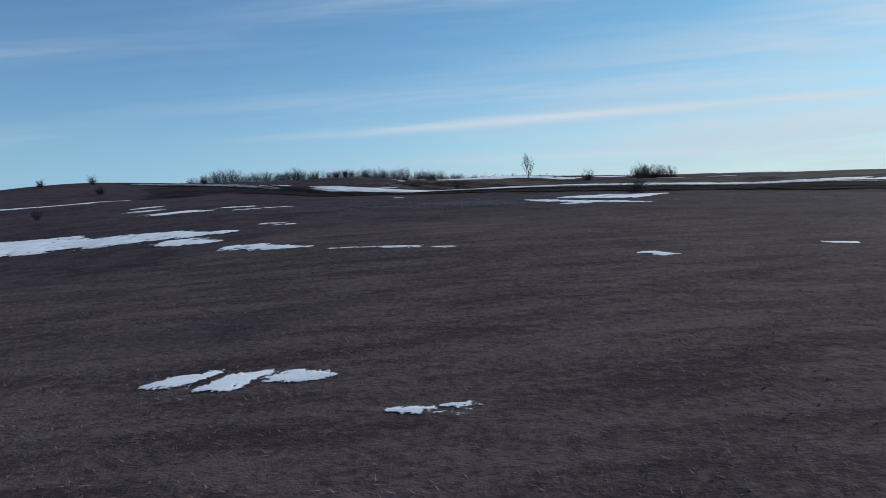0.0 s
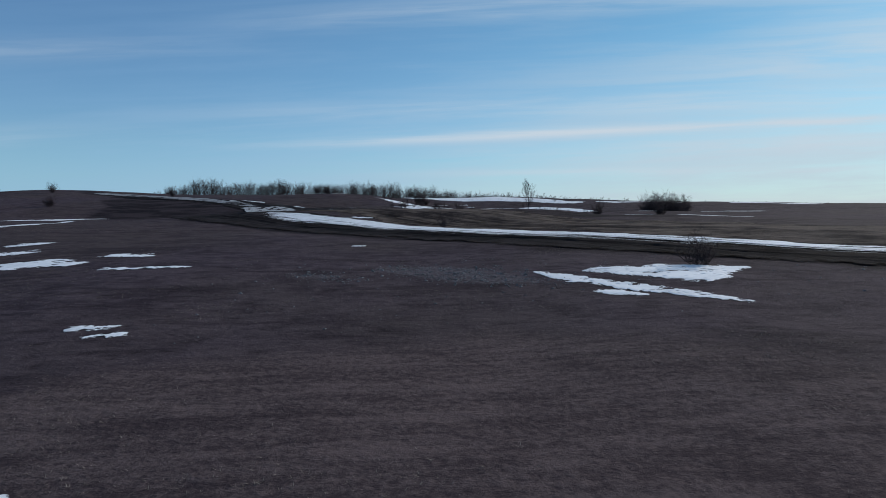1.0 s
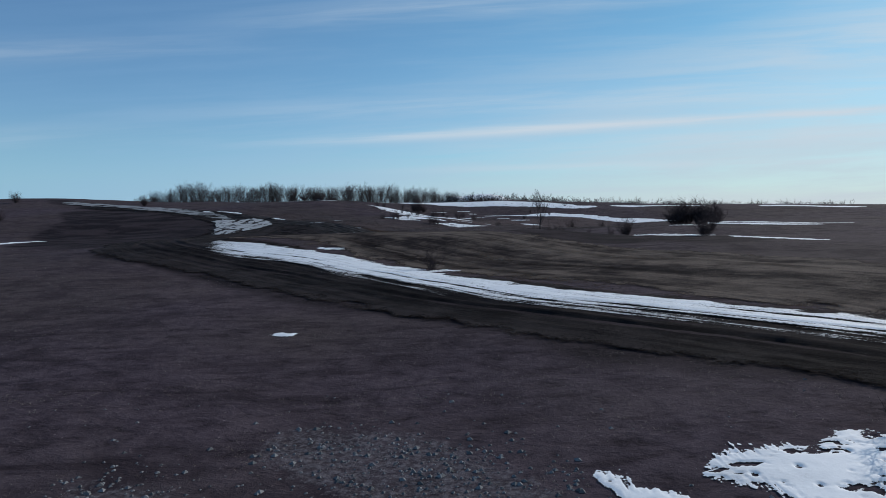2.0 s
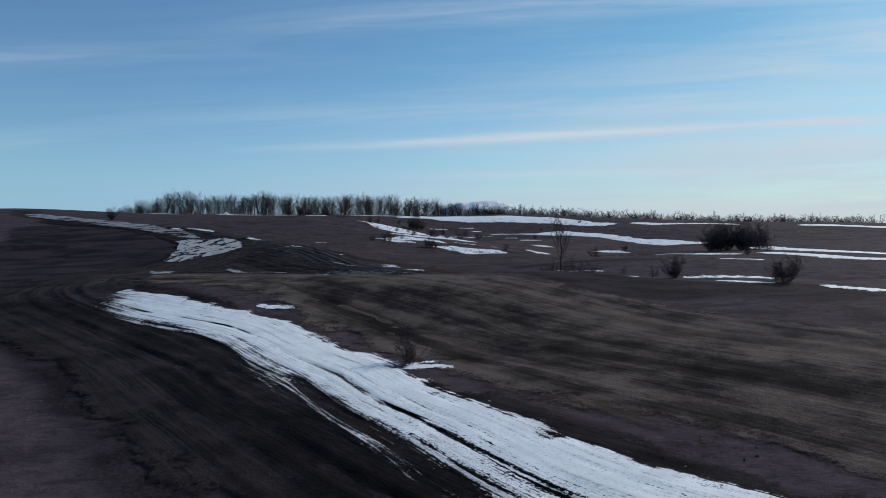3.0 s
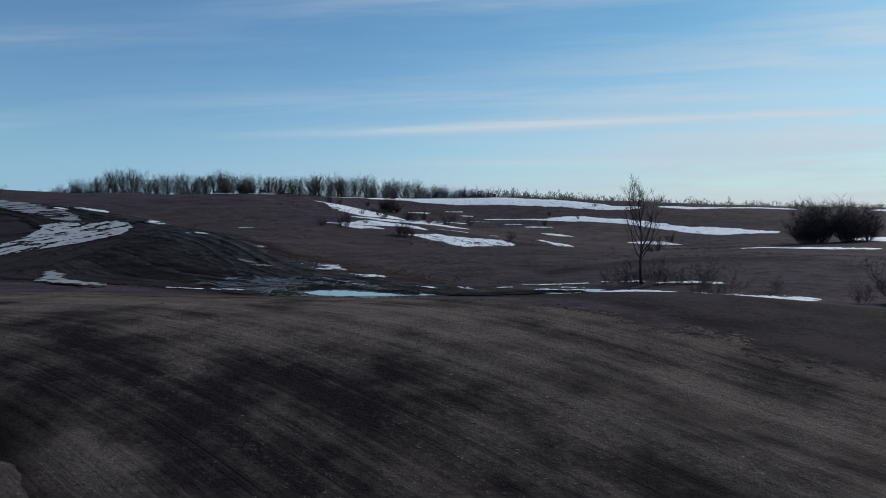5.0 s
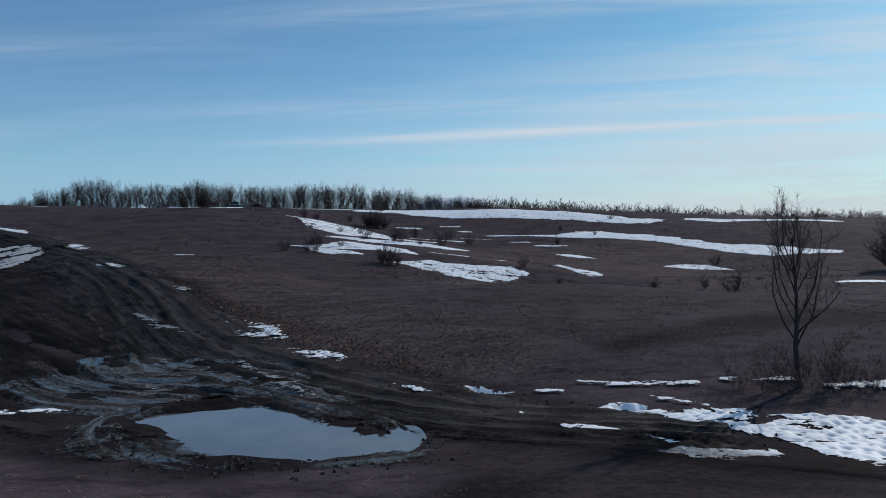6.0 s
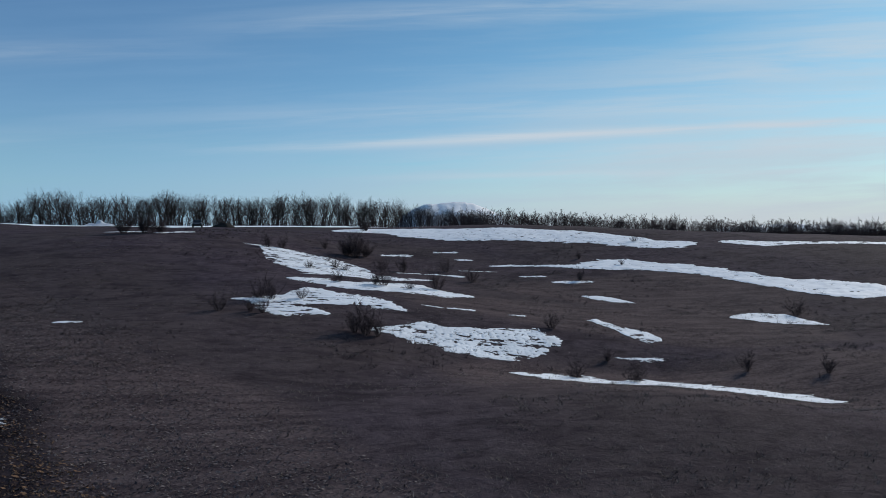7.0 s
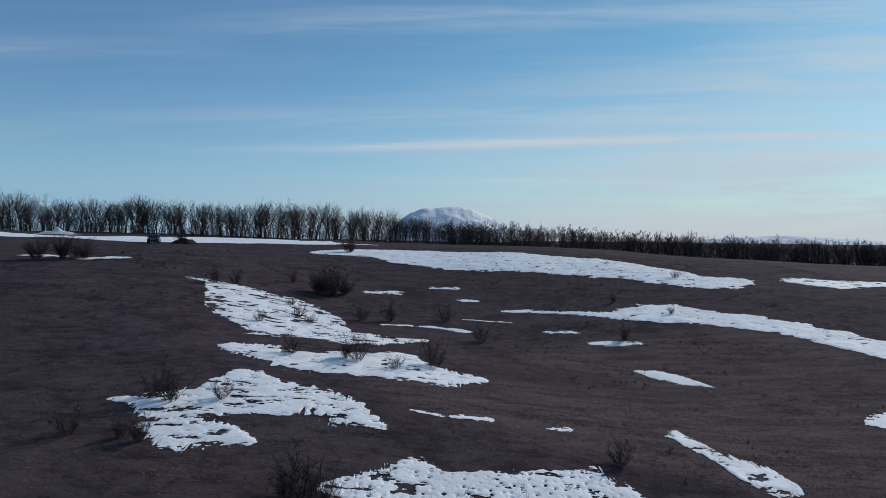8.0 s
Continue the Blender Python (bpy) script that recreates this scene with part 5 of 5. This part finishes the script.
def lump(low, high, flat):
    def make(r):
        n = r.uniform(low, high)
        v = np.array([(1, 0, 0), (0, 1, 0), (-1, 0, 0), (0, -1, 0), (0, 0, 1), (0, 0, -0.6)], float) * r.uniform(0.6, 1.2, (6, 1)) * n
        v[:, 2] *= flat
        return v, np.array([(0, 1, 4), (1, 2, 4), (2, 3, 4), (3, 0, 4), (1, 0, 5), (2, 1, 5), (3, 2, 5), (0, 3, 5)])
    return make


def spots_in(count, x0, x1, y0, y1, seed, density):
    r = np.random.default_rng(seed)
    p = np.stack([r.uniform(x0, x1, count), r.uniform(y0, y1, count)], -1)
    return p[r.random(count) < density(p[:, 0], p[:, 1])]


def turf_density(x, y):
    bare = cover(x, y, [MAIN_ROAD, BRANCH, FIELD], 1.5)
    return (1 - bare) * np.clip(0.02 + 2.6 * fbm(x / 5, y / 3, 70, 4) + 0.35 * cover(x, y, STRAW_LIT_AT, 4.0), 0.03, 1)


def clump(r):
    """A low tussock of dead grass."""
    v, f = [], []
    for b in range(9):
        a, lean, h = r.uniform(0, 6.283), r.uniform(1.0, 2.6), r.uniform(0.03, 0.09)
        ox, oy = r.normal(0, 0.09, 2)
        dx, dy = math.cos(a), math.sin(a)
        k = len(v)
        v += [(ox - dy * 0.011, oy + dx * 0.011, -0.02), (ox + dy * 0.011, oy - dx * 0.011, -0.02), (ox + dx * h * lean, oy + dy * h * lean, h)]
        f.append((k, k + 1, k + 2))
    return np.array(v), np.array(f)


def clump_density(x, y):
    bare = cover(x, y, [MAIN_ROAD, BRANCH], 1.5) + 0.85 * cover(x, y, [FIELD], 2.0)
    return np.clip(1 - bare, 0, 1) * np.clip(0.02 + 2.6 * fbm(x / 4, y / 3, 75, 4, 0.6), 0.0, 0.9)


scatter("dead_grass", spots_in(62000, -24, 34, 3, 56, 1, turf_density), tuft, GRASS, "sparse dead grass tufts on the pasture", "grass", 2)
scatter("dead_grass", spots_in(60000, -26, 44, 106, 172, 3, turf_density), tall_tuft, GRASS, "sparse dead grass tufts on the far slope", "grass", 4)
scatter("dead_grass", spots_in(24000, -46, 8, 50, 104, 21, turf_density), tuft, GRASS, "sparse dead grass tufts beside the muddy road", "grass", 22)
scatter("grass_tussocks", spots_in(62000, -30, 60, 104, 200, 33, clump_density), clump, TUSSOCK, "low tussocks of dead grass on the far slope", "grass", 34)
scatter("grass_tussocks", spots_in(16000, -10, 30, 60, 101, 35, lambda x, y: np.clip(0.1 + 2.0 * fbm(x / 4, y / 3, 77, 4, 0.6), 0, 0.6) * cover(x, y, [FIELD], 2)), tuft, GRASS, "scattered straw on the bare field", "straw", 36)
scatter("dry_stalks", spots_in(250000, -28, 17, 103, 158, 5, lambda x, y: 0.8 * cover(x, y, STRAW_LIT_AT[:1], 2.5) * (1 - cover(x, y, [BRANCH], 0.8))), leaf, STALK, "strip of pale broken stalks on dark soil", "stalks", 6)
scatter("dry_leaves", spots_in(190000, -20, 14, 103, 140, 15, lambda x, y: cover(x, y, LEAF_AT, 1.2) * (1 - cover(x, y, [BRANCH], 0.6))), leaf, LEAF, "band of brown curled leaves beside the track", "leaf litter", 16)
scatter("rubble", spots_in(16000, -8, 24, 32, 48, 7, lambda x, y: cover(x, y, STONE_AT, 1.6) * 0.8 + 0.012), lump(0.03, 0.09, 0.6), STONE, "scattered grey stones", "stones", 8)
scatter("earth_clods", spots_in(60000, -14, 30, 60, 118, 9, lambda x, y: 0.02 * cover(x, y, [FIELD], 2) + 0.5 * cover(x, y, [BRANCH], 1.2) + cover(x, y, [[(-7, 108.5, 3), (2, 107.3, 3), (8, 104.6, 2)], rim], 1.2)), lump(0.02, 0.075, 0.7), CLOD, "small clods of dark earth", "clods", 10)


def weed(r):
    v, f = [], []
    for b in range(9):
        a, lean, h = r.uniform(0, 6.283), r.uniform(0.3, 1.5), r.uniform(0.08, 0.30)
        ox, oy = r.normal(0, 0.07, 2)
        k = len(v)
        v += [(ox - 0.007, oy - 0.004, -0.02), (ox + 0.007, oy - 0.004, -0.02), (ox, oy + 0.008, -0.02), (ox + h * lean * math.cos(a), oy + h * lean * math.sin(a), h)]
        f += [(k, k + 1, k + 3), (k + 1, k + 2, k + 3), (k + 2, k, k + 3)]
    return np.array(v), np.array(f)


def weed_density(x, y):
    bare = cover(x, y, [MAIN_ROAD, BRANCH, FIELD], 1.5)
    return (1 - bare) * np.clip(0.05 + 1.5 * fbm(x / 6, y / 6, 90, 4), 0.0, 0.8)


scatter("dry_weeds", spots_in(9000, -24, 46, 132, 200, 11, weed_density), weed, TWIG, "dark dry weed stalks on the slope and in the snow", "weeds", 12)


# ---------------------------------------------------------------- snow heap and parked car
hx, hy = np.meshgrid(np.linspace(-4.2, 4.2, 44), np.linspace(-2.6, 2.6, 30))
hd = np.hypot(hx / 4.0, hy / 2.4)
hz = 1.0 * np.clip(1 - hd**1.6, 0, 1) * (0.9 + 0.9 * fbm(hx / 1.6, hy / 1.6, 81, 4)) - 0.05
heap_z = land(-64 + hx, 261 + hy) + hz + 0.1
tagged(surface("snow_heap", np.stack([-64 + hx, 261 + hy, heap_z], -1).reshape(-1, 3), grid_faces(*hx.shape), HEAP_SNOW), "heap of grey snow in front of the wood", "snow heap")


def prism(profile, half, bevel=0.04):
    """A solid with the given side outline (y, z), from x = -half to half, its edges rounded."""
    bm = bmesh.new()
    side = [bm.verts.new((-half, y, z)) for y, z in profile]
    face = bm.faces.new(side)
    grown = bmesh.ops.extrude_face_region(bm, geom=[face])
    bmesh.ops.translate(bm, verts=[g for g in grown["geom"] if isinstance(g, bmesh.types.BMVert)], vec=(2 * half, 0, 0))
    bmesh.ops.recalc_face_normals(bm, faces=bm.faces)
    bmesh.ops.bevel(bm, geom=bm.edges[:], offset=bevel, segments=2, affect="EDGES", clamp_overlap=True)
    return bm


def round_bar(radius, wide, x, y, z, sides=20, inner=0.0):
    """A wheel-like disc across x; with an inner radius it is a ring with rounded shoulders."""
    bm = bmesh.new()
    shape = [(-wide, inner), (-wide, radius * 0.93), (-wide * 0.6, radius), (wide * 0.6, radius), (wide, radius * 0.93), (wide, inner)]
    rings = [[bm.verts.new((x + px, y + pr * math.cos(2 * math.pi * k / sides), z + pr * math.sin(2 * math.pi * k / sides))) for k in range(sides)] for px, pr in shape]
    for a, b in zip(rings, rings[1:] + rings[:1]):
        for k in range(sides):
            bm.faces.new((a[k], a[(k + 1) % sides], b[(k + 1) % sides], b[k]))
    bmesh.ops.recalc_face_normals(bm, faces=bm.faces)
    return bm


def part(name, bm, material, parent, label=""):
    me = bpy.data.meshes.new(name)
    bm.to_mesh(me)
    bm.free()
    me.materials.append(material)
    ob = new(name, me)
    ob.parent = parent
    if label:
        tagged(ob, label)
    return ob


def parked_car(x, y, turn):
    car = tagged(new("car"), "dark parked car beside a bush on the pasture", "car")
    part("body", prism([(-1.95, 0.30), (1.9, 0.28), (2.0, 0.62), (1.1, 0.92), (-1.98, 0.95)], 0.84, 0.07), CAR_PAINT, car)
    part("cabin", prism([(-1.90, 0.93), (1.05, 0.91), (0.40, 1.46), (-1.65, 1.48)], 0.74, 0.06), CAR_PAINT, car)
    for name, outline, half in (("windscreen", [(0.50, 1.42), (1.02, 0.97), (1.06, 0.97), (0.54, 1.42)], 0.64), ("rear_window", [(-1.78, 1.38), (-1.90, 1.02), (-1.94, 1.02), (-1.82, 1.38)], 0.60)):
        part(name, prism(outline, half, 0.008), CAR_GLASS, car)
    for sx in (-1, 1):
        for lo, hi in ((-1.6, -0.55), (-0.45, 0.55)):
            bm = prism([(lo, 0.99), (hi, 0.99), (hi - 0.22 if hi > 0 else hi, 1.38), (lo + (0.1 if lo < -1 else 0), 1.38)], 0.012, 0.004)
            bmesh.ops.translate(bm, verts=bm.verts, vec=(sx * 0.742, 0, 0))
            part("side_window", bm, CAR_GLASS, car)
        for wy in (-1.25, 1.28):
            wheel = part("wheel", round_bar(0.22, 0.09, sx * 0.78, wy, 0.31, 20, 0.03), CAR_RIM, car)
            part("tyre", round_bar(0.31, 0.10, sx * 0.78, wy, 0.31, 24, 0.20), CAR_TYRE, wheel)
        lamp = prism([(1.86, 0.60), (1.99, 0.58), (1.93, 0.72), (1.80, 0.74)], 0.17, 0.02)
        bmesh.ops.translate(lamp, verts=lamp.verts, vec=(sx * 0.60, 0, 0.01))
        part("headlight", lamp, CAR_GLASS, car, "clear glass headlight")
        mirror = prism([(0.60, 0.98), (0.72, 0.98), (0.70, 1.12), (0.60, 1.12)], 0.09, 0.02)
        bmesh.ops.translate(mirror, verts=mirror.verts, vec=(sx * 0.86, 0, 0))
        part("wing_mirror", mirror, CAR_PAINT, car)
    for by, name in ((2.0, "front_bumper"), (-2.0, "rear_bumper")):
        part(name, prism([(by - 0.1, 0.26), (by + 0.08, 0.28), (by + 0.08, 0.46), (by - 0.1, 0.48)], 0.80, 0.03), CAR_TYRE, car)
    car.matrix_basis = pose(x, y, float(land(x, y)), 0, 0, turn)
    car.scale = (0.92, 0.92, 0.92)


parked_car(-26.3, 214.0, -165)

mx, my = np.meshgrid(np.linspace(-2.6, 2.6, 40), np.linspace(-1.5, 1.5, 26))
mz = 0.85 * np.clip(1 - np.hypot(mx / 2.4, my / 1.35) ** 1.5, 0, 1) * (0.9 + 1.1 * fbm(mx / 0.8, my / 0.8, 131, 4)) - 0.06
tagged(surface("earth_mound", np.stack([-21.6 + mx, 213.4 + my, land(-21.6 + mx, 213.4 + my) + mz], -1).reshape(-1, 3), grid_faces(*mx.shape), CLOD), "low mound of dark earth beside a parked car", "earth mound")
